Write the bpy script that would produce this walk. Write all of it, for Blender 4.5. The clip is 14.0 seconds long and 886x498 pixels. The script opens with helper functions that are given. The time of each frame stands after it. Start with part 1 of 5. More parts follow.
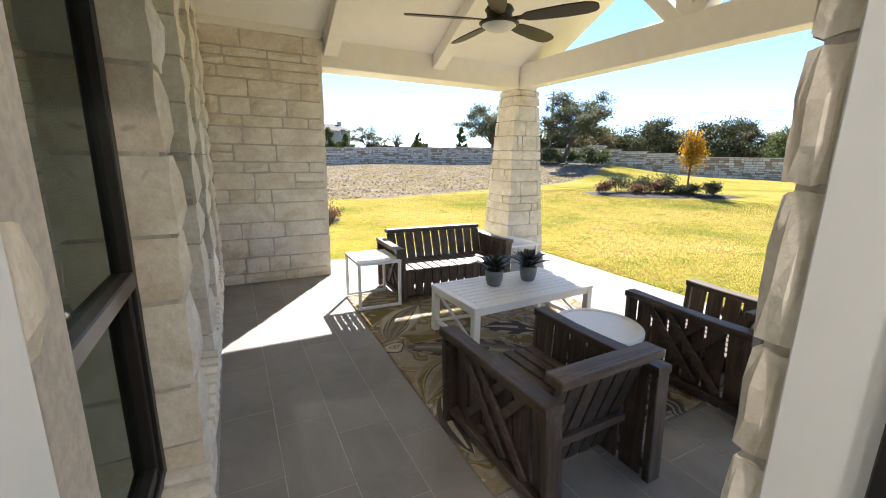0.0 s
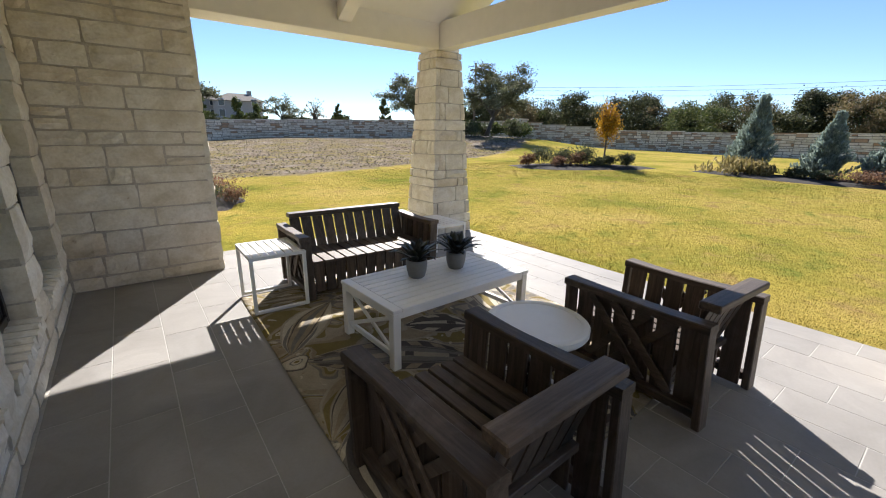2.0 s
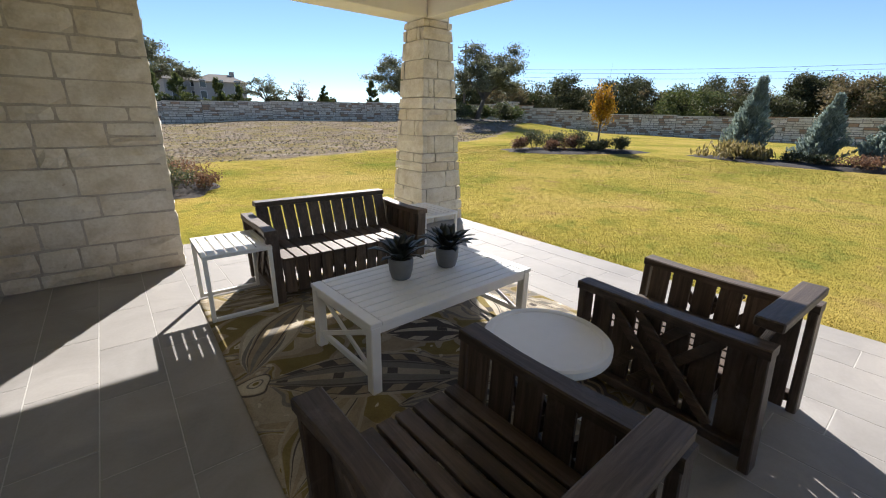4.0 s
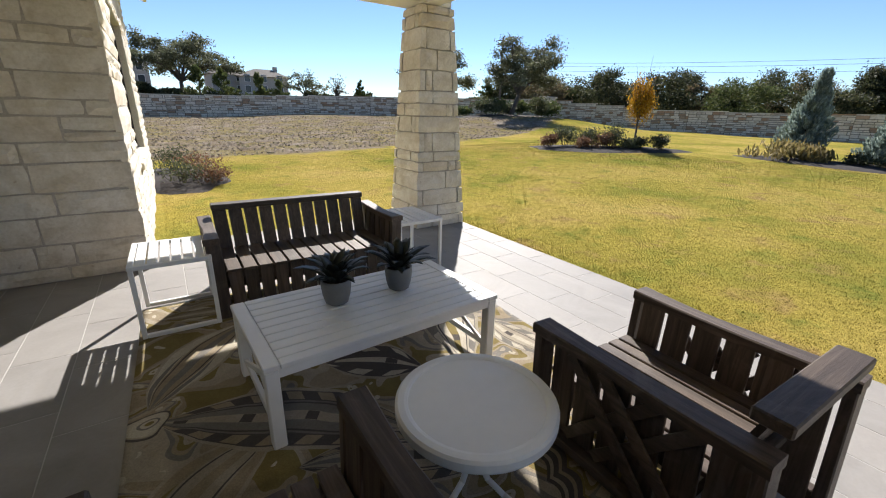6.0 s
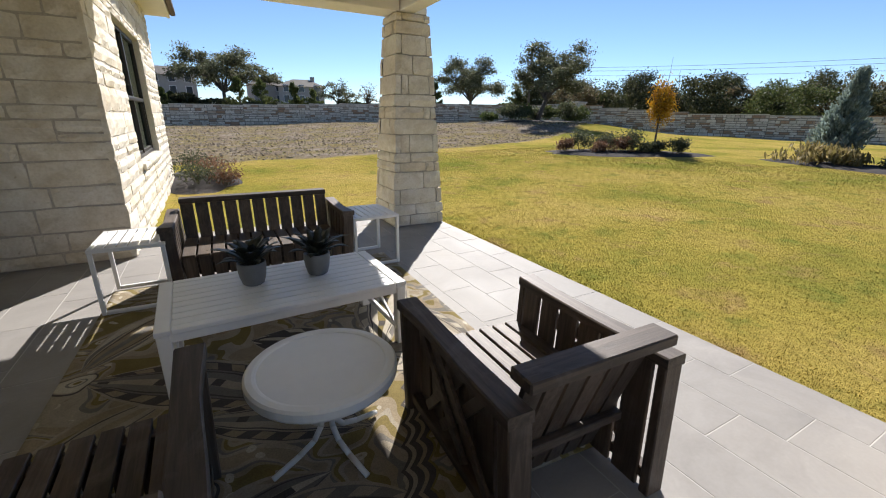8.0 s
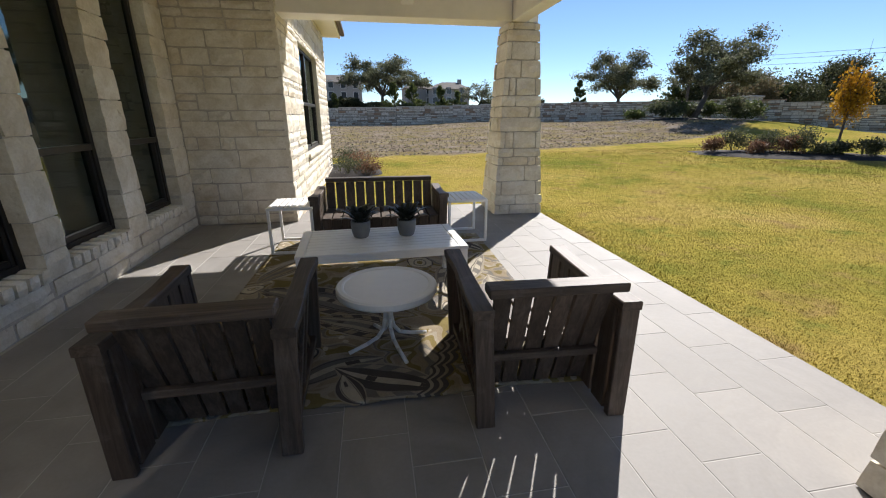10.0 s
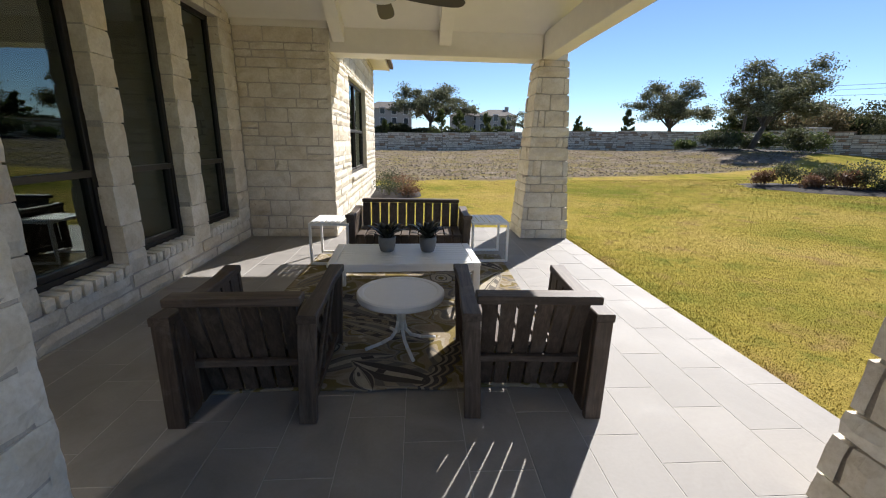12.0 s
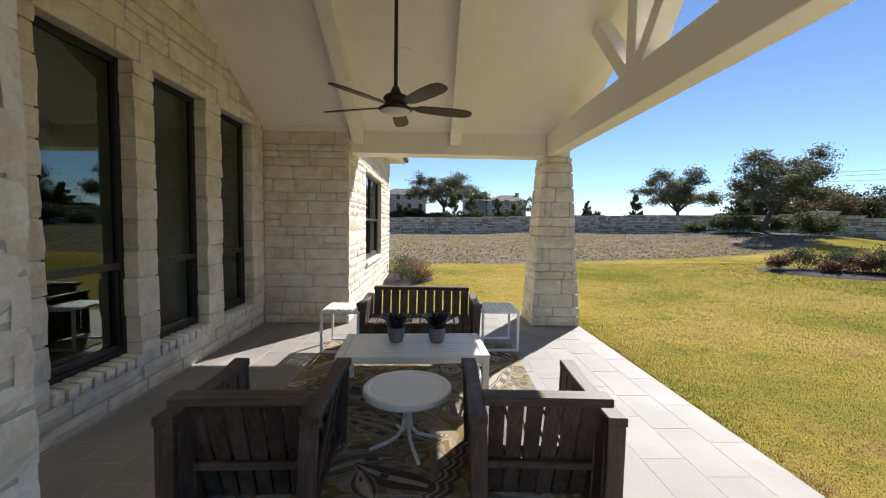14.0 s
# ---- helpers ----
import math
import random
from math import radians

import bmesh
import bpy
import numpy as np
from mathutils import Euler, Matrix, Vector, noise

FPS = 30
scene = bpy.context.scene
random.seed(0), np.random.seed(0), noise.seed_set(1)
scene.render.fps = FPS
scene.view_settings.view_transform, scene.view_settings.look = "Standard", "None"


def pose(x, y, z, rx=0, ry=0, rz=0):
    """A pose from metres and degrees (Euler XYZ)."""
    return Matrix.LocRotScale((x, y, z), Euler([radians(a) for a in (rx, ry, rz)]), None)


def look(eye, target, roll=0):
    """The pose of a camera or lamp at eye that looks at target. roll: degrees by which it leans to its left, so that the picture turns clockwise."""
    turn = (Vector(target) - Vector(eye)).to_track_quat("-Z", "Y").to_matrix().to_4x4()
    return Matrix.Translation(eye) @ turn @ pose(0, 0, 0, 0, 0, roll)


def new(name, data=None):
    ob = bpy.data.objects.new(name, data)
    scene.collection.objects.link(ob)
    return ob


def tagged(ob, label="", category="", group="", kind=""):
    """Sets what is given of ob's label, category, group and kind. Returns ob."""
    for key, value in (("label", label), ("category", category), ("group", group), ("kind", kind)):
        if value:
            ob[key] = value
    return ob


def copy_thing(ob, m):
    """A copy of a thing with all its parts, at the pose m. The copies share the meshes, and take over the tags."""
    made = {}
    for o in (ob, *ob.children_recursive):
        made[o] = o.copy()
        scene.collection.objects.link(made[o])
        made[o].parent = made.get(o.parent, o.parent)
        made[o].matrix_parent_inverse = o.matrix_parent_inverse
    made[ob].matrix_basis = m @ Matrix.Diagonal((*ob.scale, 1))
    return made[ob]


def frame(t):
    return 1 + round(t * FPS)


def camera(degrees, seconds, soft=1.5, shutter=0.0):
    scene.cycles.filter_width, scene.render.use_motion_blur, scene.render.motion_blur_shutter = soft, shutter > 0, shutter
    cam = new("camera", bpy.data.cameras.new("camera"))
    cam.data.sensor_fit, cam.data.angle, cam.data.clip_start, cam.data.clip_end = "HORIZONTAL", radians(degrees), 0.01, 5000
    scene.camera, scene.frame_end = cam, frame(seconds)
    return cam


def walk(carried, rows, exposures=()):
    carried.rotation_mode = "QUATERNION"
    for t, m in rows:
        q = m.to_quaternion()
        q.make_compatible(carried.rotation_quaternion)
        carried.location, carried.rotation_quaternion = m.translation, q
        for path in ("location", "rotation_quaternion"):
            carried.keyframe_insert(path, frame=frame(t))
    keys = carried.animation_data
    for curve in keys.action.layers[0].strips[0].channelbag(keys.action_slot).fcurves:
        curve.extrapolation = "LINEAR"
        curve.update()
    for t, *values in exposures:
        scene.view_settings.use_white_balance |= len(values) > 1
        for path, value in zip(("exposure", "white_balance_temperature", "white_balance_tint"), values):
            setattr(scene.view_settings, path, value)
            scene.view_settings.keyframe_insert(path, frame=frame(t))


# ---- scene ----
cam = camera(94.8, 14.0, soft=1.1)
PATH = [
    (0, (-0.033, 0.075, 1.583), (0.864, 1.809, 1.147), 0.9),
    (0.5, (0.104, 0.185, 1.589), (1.101, 1.855, 1.125), 0.9),
    (1, (0.182, 0.305, 1.567), (1.247, 1.927, 1.082), 0.8),
    (1.5, (0.279, 0.449, 1.541), (1.403, 2.024, 1.032), 0.9),
    (2, (0.366, 0.542, 1.533), (1.538, 2.067, 0.985), 0.9),
    (2.5, (0.462, 0.61, 1.533), (1.673, 2.093, 0.955), 1.0),
    (2.7, (0.512, 0.646, 1.525), (1.729, 2.12, 0.938), 0.9),
    (5, (0.928, 1.028, 1.452), (2.058, 2.548, 0.812), 0.9),
    (5.5, (1.181, 0.999, 1.45), (2.253, 2.562, 0.813), 1.1),
    (6, (1.364, 0.991, 1.485), (2.421, 2.562, 0.844), 1.4),
    (6.5, (1.632, 0.886, 1.487), (2.665, 2.472, 0.841), 0.9),
    (7, (1.834, 0.743, 1.463), (2.854, 2.344, 0.834), 0.9),
    (7.5, (1.917, 0.566, 1.448), (2.905, 2.19, 0.828), 1.0),
    (8, (1.922, 0.441, 1.443), (2.847, 2.105, 0.828), 0.8),
    (8.5, (1.966, 0.254, 1.438), (2.762, 1.981, 0.819), 0.5),
    (9, (2.03, 0.04, 1.417), (2.659, 1.84, 0.813), 0.8),
    (9.2, (2.054, -0.05, 1.442), (2.604, 1.773, 0.832), 0.6),
    (11.3, (2.329, -0.728, 1.429), (2.488, 1.172, 0.826), 0.8),
    (11.5, (2.348, -0.745, 1.445), (2.489, 1.165, 0.868), 1.0),
    (12, (2.326, -0.766, 1.483), (2.451, 1.163, 0.971), 1.1),
    (12.5, (2.357, -0.772, 1.509), (2.451, 1.182, 1.092), 1.0),
    (13, (2.352, -0.787, 1.547), (2.438, 1.186, 1.232), 1.2),
    (13.5, (2.361, -0.809, 1.565), (2.43, 1.18, 1.363), 1.0),
    (14, (2.362, -0.819, 1.585), (2.419, 1.177, 1.462), 0.9),
]
walk(cam, [(t, look(eye, target, roll)) for t, eye, target, roll in PATH], exposures=[(0.0, 2.4, 6350, 12), (0.5, 2.1, 6350, 12), (1.5, 1.72, 6350, 12), (2.5, 1.58, 6350, 12), (5.0, 1.5, 6350, 12), (9.0, 1.25, 6350, 12), (14.0, 1.36, 6350, 12)])

# ---- world and sun ----
SUN_AZ, SUN_EL = 34.8, 38.3          # azimuth from +y towards +x, elevation (degrees)
world = bpy.data.worlds.new("sky_world")
scene.world = world
world.use_nodes = True
wn = world.node_tree
sky = wn.nodes.new("ShaderNodeTexSky")
sky.sky_type = "NISHITA"
sky.sun_disc = False
sky.sun_elevation, sky.sun_rotation = radians(SUN_EL), radians(SUN_AZ)
sky.altitude, sky.air_density, sky.dust_density, sky.ozone_density = 300, 0.8, 0.0, 4.5
wn.links.new(sky.outputs["Color"], wn.nodes["Background"].inputs["Color"])
wn.nodes["Background"].inputs["Strength"].default_value = 0.056
sun_data = bpy.data.lights.new("sun", "SUN")
sun_data.energy, sun_data.angle, sun_data.color = 3.7, radians(0.55), (1.0, 0.95, 0.875)
sun = new("sun", sun_data)
sun_way = Vector((math.sin(radians(SUN_AZ)) * math.cos(radians(SUN_EL)), math.cos(radians(SUN_AZ)) * math.cos(radians(SUN_EL)), math.sin(radians(SUN_EL))))
sun.matrix_world = look(sun_way * 60, (0, 0, 0))


# ---- materials ----
def material(name):
    m = bpy.data.materials.new(name)
    m.use_nodes = True
    nt = m.node_tree
    return m, nt, nt.nodes["Principled BSDF"]


def node(nt, kind, **values):
    n = nt.nodes.new(kind)
    for k, v in values.items():
        n.inputs[k.replace("_", " ")].default_value = v
    return n


def coords(nt, space="Object", scale=(1, 1, 1)):
    tc = nt.nodes.new("ShaderNodeTexCoord")
    mp = nt.nodes.new("ShaderNodeMapping")
    mp.inputs["Scale"].default_value = scale
    nt.links.new(tc.outputs[space], mp.inputs["Vector"])
    return mp.outputs["Vector"]


def world_coords(nt, scale=(1, 1, 1)):
    g = nt.nodes.new("ShaderNodeNewGeometry")
    mp = nt.nodes.new("ShaderNodeMapping")
    mp.inputs["Scale"].default_value = scale
    nt.links.new(g.outputs["Position"], mp.inputs["Vector"])
    return mp.outputs["Vector"]


def noise_at(nt, vec, scale, detail=4.0, rough=0.55, distort=0.0):
    n = node(nt, "ShaderNodeTexNoise", Scale=scale, Detail=detail, Roughness=rough, Distortion=distort)
    nt.links.new(vec, n.inputs["Vector"])
    return n.outputs["Fac"]


def ramp(nt, fac, stops):
    r = nt.nodes.new("ShaderNodeValToRGB")
    els = r.color_ramp.elements
    while len(els) < len(stops):
        els.new(0.5)
    for e, (p, c) in zip(els, stops):
        e.position, e.color = p, (*c, 1)
    nt.links.new(fac, r.inputs["Fac"])
    return r.outputs["Color"]


def mix(nt, fac, a, b, blend="MIX"):
    n = nt.nodes.new("ShaderNodeMix")
    n.data_type, n.blend_type = "RGBA", blend
    for i, v in ((0, fac), (6, a), (7, b)):
        if hasattr(v, "is_output"):
            nt.links.new(v, n.inputs[i])
        else:
            n.inputs[i].default_value = v if i == 0 else (*v, 1)
    return n.outputs[2]


def bump(nt, bsdf, height, strength=0.3, distance=0.01):
    b = node(nt, "ShaderNodeBump", Strength=strength, Distance=distance)
    nt.links.new(height, b.inputs["Height"])
    nt.links.new(b.outputs["Normal"], bsdf.inputs["Normal"])


def plain(name, colour, rough=0.6, metal=0.0, vary=0.06, grain=30.0, relief=0.1):
    m, nt, b = material(name)
    v = coords(nt)
    f = noise_at(nt, v, grain)
    g = noise_at(nt, v, grain * 0.08, 3)
    lo = tuple(c * (1 - vary) for c in colour)
    hi = tuple(min(1, c * (1 + vary)) for c in colour)
    c1 = ramp(nt, f, [(0.3, lo), (0.7, hi)])
    c2 = ramp(nt, g, [(0.35, tuple(1 - vary for _ in colour)), (0.65, (1, 1, 1))])
    nt.links.new(mix(nt, 1.0, c1, c2, "MULTIPLY"), b.inputs["Base Color"])
    b.inputs["Roughness"].default_value = rough
    b.inputs["Metallic"].default_value = metal
    if relief:
        bump(nt, b, f, relief, 0.003)
    return m


def random_value(nt, island=False):
    if island:
        return nt.nodes.new("ShaderNodeNewGeometry").outputs["Random Per Island"]
    return nt.nodes.new("ShaderNodeObjectInfo").outputs["Random"]


def stone_material(name, tints, island=False, relief=0.75, scale=1.0):
    m, nt, b = material(name)
    v = world_coords(nt, (scale, scale, scale))
    r = random_value(nt, island)
    base = ramp(nt, r, tints)
    big = noise_at(nt, v, 4.5, 5, 0.6, 0.6)
    fine = noise_at(nt, v, 42.0, 6, 0.65)
    c = mix(nt, 1.0, base, ramp(nt, big, [(0.3, (0.80, 0.76, 0.68)), (0.62, (1.0, 1.0, 1.0))]), "MULTIPLY")
    c = mix(nt, 1.0, c, ramp(nt, fine, [(0.25, (0.84, 0.82, 0.78)), (0.6, (1.0, 1.0, 1.0))]), "MULTIPLY")
    pits = noise_at(nt, v, 13.0, 2, 0.5)
    c = mix(nt, ramp(nt, pits, [(0.70, (0, 0, 0)), (0.77, (0.55, 0.55, 0.55))]), c, (0.36, 0.27, 0.17))
    nt.links.new(c, b.inputs["Base Color"])
    b.inputs["Roughness"].default_value = 0.9
    b.inputs["Specular IOR Level"].default_value = 0.25
    h = mix(nt, 0.55, mix(nt, 0.5, noise_at(nt, v, 16.0, 5, 0.6, 0.4), fine), big)
    bump(nt, b, h, relief, 0.02)
    return m


CREAM = [(0.0, (0.74, 0.67, 0.56)), (0.3, (0.81, 0.755, 0.655)), (0.6, (0.78, 0.735, 0.65)), (0.85, (0.84, 0.79, 0.695)), (1.0, (0.72, 0.635, 0.505))]
M_STONE = stone_material("cream_limestone", CREAM)
M_SAWN = stone_material("sawn_limestone", [(0.0, (0.78, 0.745, 0.675)), (1.0, (0.84, 0.80, 0.725))], relief=0.2)
M_MORTAR = plain("grey_beige_mortar", (0.52, 0.47, 0.40), 0.95, vary=0.15, grain=60, relief=0.4)
M_FENCE = stone_material("mixed_garden_stone", [(0.0, (0.34, 0.24, 0.17)), (0.10, (0.58, 0.53, 0.46)), (0.3, (0.78, 0.73, 0.66)), (0.5, (0.66, 0.62, 0.56)), (0.7, (0.74, 0.69, 0.60)), (0.84, (0.50, 0.44, 0.38)), (0.90, (0.42, 0.28, 0.19)), (1.0, (0.36, 0.25, 0.18))], island=True)
M_PAINT = plain("cream_painted_wood", (0.84, 0.80, 0.72), 0.55, vary=0.025, grain=9, relief=0.04)
M_CEIL = plain("cream_painted_board", (0.84, 0.80, 0.72), 0.7, vary=0.02, grain=5, relief=0.03)
M_WHITE = plain("white_painted_metal", (0.80, 0.80, 0.79), 0.42, vary=0.02, grain=14, relief=0.03)
M_TRIM = plain("white_door_paint", (0.76, 0.77, 0.75), 0.5, vary=0.02, grain=8, relief=0.02)
M_FRAME = plain("dark_bronze_frame", (0.022, 0.018, 0.016), 0.42, 0.3, vary=0.1, grain=20, relief=0.03)
M_RAIL = plain("bronze_meeting_rail", (0.045, 0.038, 0.033), 0.35, 0.3, vary=0.1, grain=20, relief=0.03)
M_FAN = plain("dark_bronze_fan", (0.035, 0.027, 0.022), 0.45, 0.4, vary=0.12, grain=25)
M_GUTTER = plain("brown_gutter", (0.10, 0.07, 0.05), 0.5, 0.2, vary=0.1, grain=12)
M_SHINGLE = plain("grey_brown_shingle", (0.12, 0.105, 0.09), 0.9, vary=0.3, grain=18, relief=0.4)
M_ROOM = plain("interior_wall_paint", (0.46, 0.43, 0.38), 0.8, vary=0.03, grain=4, relief=0)
M_ROOMFLOOR = plain("interior_wood_floor", (0.14, 0.10, 0.07), 0.4, vary=0.2, grain=3)
M_POT = plain("grey_ceramic", (0.17, 0.175, 0.18), 0.45, vary=0.08, grain=25, relief=0.06)
M_SOIL = plain("potting_soil", (0.035, 0.026, 0.02), 0.95, vary=0.4, grain=80, relief=0.6)
M_LEAF = plain("dark_succulent_leaf", (0.020, 0.025, 0.017), 0.5, vary=0.25, grain=12)
M_BARK = plain("grey_bark", (0.11, 0.095, 0.08), 0.95, vary=0.35, grain=9, relief=0.6)
M_DARKMETAL = plain("dark_metal", (0.05, 0.05, 0.05), 0.5, 0.5)


def wood(name, axis):
    m, nt, b = material(name)
    sc = [16.0, 16.0, 16.0]
    sc[axis] = 0.9
    v = coords(nt, "Object", sc)
    r = random_value(nt)
    off = node(nt, "ShaderNodeVectorMath")
    cmb = nt.nodes.new("ShaderNodeCombineXYZ")
    mul = node(nt, "ShaderNodeMath")
    mul.operation = "MULTIPLY"
    mul.inputs[1].default_value = 37.0
    nt.links.new(r, mul.inputs[0])
    for i in range(3):
        nt.links.new(mul.outputs[0], cmb.inputs[i])
    nt.links.new(v, off.inputs[0])
    nt.links.new(cmb.outputs[0], off.inputs[1])
    v2 = off.outputs[0]
    g = noise_at(nt, v2, 2.6, 7, 0.68, 0.7)
    wear = noise_at(nt, coords(nt, "Object", (3, 3, 3)), 1.6, 5, 0.7, 0.8)
    c = ramp(nt, g, [(0.25, (0.030, 0.022, 0.017)), (0.48, (0.070, 0.052, 0.040)), (0.75, (0.135, 0.104, 0.081))])
    tone = ramp(nt, r, [(0.0, (0.72, 0.70, 0.68)), (0.5, (0.95, 0.92, 0.9)), (1.0, (1.2, 1.16, 1.12))])
    c = mix(nt, 1.0, c, tone, "MULTIPLY")
    c = mix(nt, ramp(nt, wear, [(0.52, (0, 0, 0)), (0.8, (0.5, 0.5, 0.5))]), c, (0.185, 0.160, 0.138))
    nt.links.new(c, b.inputs["Base Color"])
    b.inputs["Roughness"].default_value = 0.55
    b.inputs["Specular IOR Level"].default_value = 0.35
    bump(nt, b, g, 0.35, 0.004)
    return m


WOOD = [wood("weathered_brown_wood_" + a, i) for i, a in enumerate("xyz")]


def tile_material():
    m, nt, b = material("grey_porcelain_tile")
    v = world_coords(nt)
    r = random_value(nt)
    a = noise_at(nt, v, 2.2, 6, 0.62, 0.8)
    f = noise_at(nt, v, 55, 4, 0.6)
    c = ramp(nt, a, [(0.28, (0.225, 0.213, 0.200)), (0.52, (0.275, 0.261, 0.246)), (0.75, (0.325, 0.310, 0.294))])
    c = mix(nt, 1.0, c, ramp(nt, r, [(0, (0.93, 0.93, 0.93)), (1, (1.05, 1.04, 1.03))]), "MULTIPLY")
    c = mix(nt, 1.0, c, ramp(nt, f, [(0.3, (0.94, 0.94, 0.94)), (0.65, (1, 1, 1))]), "MULTIPLY")
    nt.links.new(c, b.inputs["Base Color"])
    nt.links.new(ramp(nt, a, [(0.3, (0.58, 0.58, 0.58)), (0.7, (0.74, 0.74, 0.74))]), b.inputs["Roughness"])
    b.inputs["Specular IOR Level"].default_value = 0.3
    bump(nt, b, f, 0.10, 0.002)
    return m


M_TILE = tile_material()
M_GROUT = plain("pale_grout", (0.42, 0.405, 0.38), 0.9, vary=0.1, grain=50, relief=0.1)


def glass_material(name, tint):
    m, nt, b = material(name)
    nt.nodes.remove(b)
    out = nt.nodes["Material Output"]
    tr = node(nt, "ShaderNodeBsdfTransparent", Color=(*tint, 1))
    gl = node(nt, "ShaderNodeBsdfGlossy", Roughness=0.0, Color=(0.82, 0.95, 0.90, 1))
    fr = node(nt, "ShaderNodeFresnel", IOR=2.0)
    mx = nt.nodes.new("ShaderNodeMixShader")
    nt.links.new(fr.outputs[0], mx.inputs[0])
    nt.links.new(tr.outputs[0], mx.inputs[1])
    nt.links.new(gl.outputs[0], mx.inputs[2])
    nt.links.new(mx.outputs[0], out.inputs["Surface"])
    return m


M_GLASS = glass_material("tinted_window_glass", (0.58, 0.62, 0.57))


def rug_material():
    """Flowing olive, tan and grey ground with lens-shaped paisley leaves, medallions and a scalloped band."""
    m, nt, b = material("paisley_rug")
    v = coords(nt)
    cream, tan, gold = (0.46, 0.415, 0.33), (0.29, 0.24, 0.168), (0.205, 0.162, 0.068)
    grey, dark, pale = (0.19, 0.175, 0.155), (0.095, 0.085, 0.078), (0.34, 0.30, 0.235)

    def calc(op, a, bb=0.0, cc=0.0):
        n = nt.nodes.new("ShaderNodeMath")
        n.operation = op
        for i, q in enumerate((a, bb, cc)):
            if hasattr(q, "is_output"):
                nt.links.new(q, n.inputs[i])
            else:
                n.inputs[i].default_value = q
        return n.outputs[0]

    def stepped(fac, stops):
        out = ramp(nt, fac, stops)
        nt.nodes[-1].color_ramp.interpolation = "CONSTANT"
        return out

    warp = node(nt, "ShaderNodeTexNoise", Scale=2.6, Detail=1.5, Roughness=0.5)
    nt.links.new(v, warp.inputs["Vector"])
    add = node(nt, "ShaderNodeVectorMath")
    add.operation = "MULTIPLY_ADD"
    nt.links.new(warp.outputs["Color"], add.inputs[0])
    add.inputs[1].default_value = (0.30, 0.30, 0.0)
    nt.links.new(v, add.inputs[2])
    # ground: broad flowing strokes
    flow = noise_at(nt, add.outputs[0], 2.5, 1.2, 0.4, 1.1)
    c = stepped(flow, [(0.0, gold), (0.36, tan), (0.43, pale), (0.475, gold), (0.53, tan), (0.565, grey), (0.60, pale), (0.66, tan)])
    buds = nt.nodes.new("ShaderNodeTexVoronoi")
    buds.inputs["Scale"].default_value = 8.5
    nt.links.new(add.outputs[0], buds.inputs["Vector"])
    sparse = stepped(noise_at(nt, v, 2.0, 1.0), [(0.0, (0, 0, 0)), (0.50, (1, 1, 1))])
    c = mix(nt, mix(nt, 1.0, sparse, stepped(buds.outputs["Distance"], [(0.0, (0, 0, 0)), (0.06, (1, 1, 1)), (0.20, (0, 0, 0))]), "MULTIPLY"), c, cream)
    wob = calc("MULTIPLY", calc("SUBTRACT", warp.outputs["Fac"], 0.5), 0.10)

    def leaf(c, x, y, turn, length, width, tones, beads):
        """A pointed lens with nested bands; beads: waves along its border band."""
        mp = nt.nodes.new("ShaderNodeMapping")
        mp.vector_type = "TEXTURE"
        mp.inputs["Location"].default_value = (x, y, 0)
        mp.inputs["Rotation"].default_value = (0, 0, radians(turn))
        nt.links.new(v, mp.inputs["Vector"])
        sp = nt.nodes.new("ShaderNodeSeparateXYZ")
        nt.links.new(mp.outputs[0], sp.inputs[0])
        u = calc("DIVIDE", sp.outputs[0], length)
        w = calc("ABSOLUTE", calc("ADD", calc("ADD", sp.outputs[1], calc("MULTIPLY", calc("MULTIPLY", u, u), 0.35 * width)), calc("MULTIPLY", wob, width * 4)))
        room = calc("MAXIMUM", calc("SUBTRACT", 1.0, calc("MULTIPLY", u, u)), 0.0)
        d = calc("DIVIDE", w, calc("MULTIPLY_ADD", room, width, 0.0005))
        wave = calc("SINE", calc("MULTIPLY_ADD", u, beads, calc("MULTIPLY", d, 5.0)))
        core, inner, edge, bead = tones
        rings = stepped(d, [(0.0, core), (0.16, inner), (0.44, dark), (0.50, inner), (0.56, edge), (0.94, pale)])
        dots = calc("MULTIPLY", calc("GREATER_THAN", calc("SINE", calc("MULTIPLY", u, beads * 0.55)), 0.82), calc("LESS_THAN", d, 0.15))
        rings = mix(nt, dots, rings, dark)
        band = calc("MULTIPLY", calc("GREATER_THAN", wave, 0.05), calc("MULTIPLY", calc("GREATER_THAN", d, 0.60), calc("LESS_THAN", d, 0.90)))
        rings = mix(nt, band, rings, bead)
        inside = calc("MULTIPLY", calc("LESS_THAN", d, 1.06), calc("GREATER_THAN", room, 0.02))
        return mix(nt, inside, c, rings)

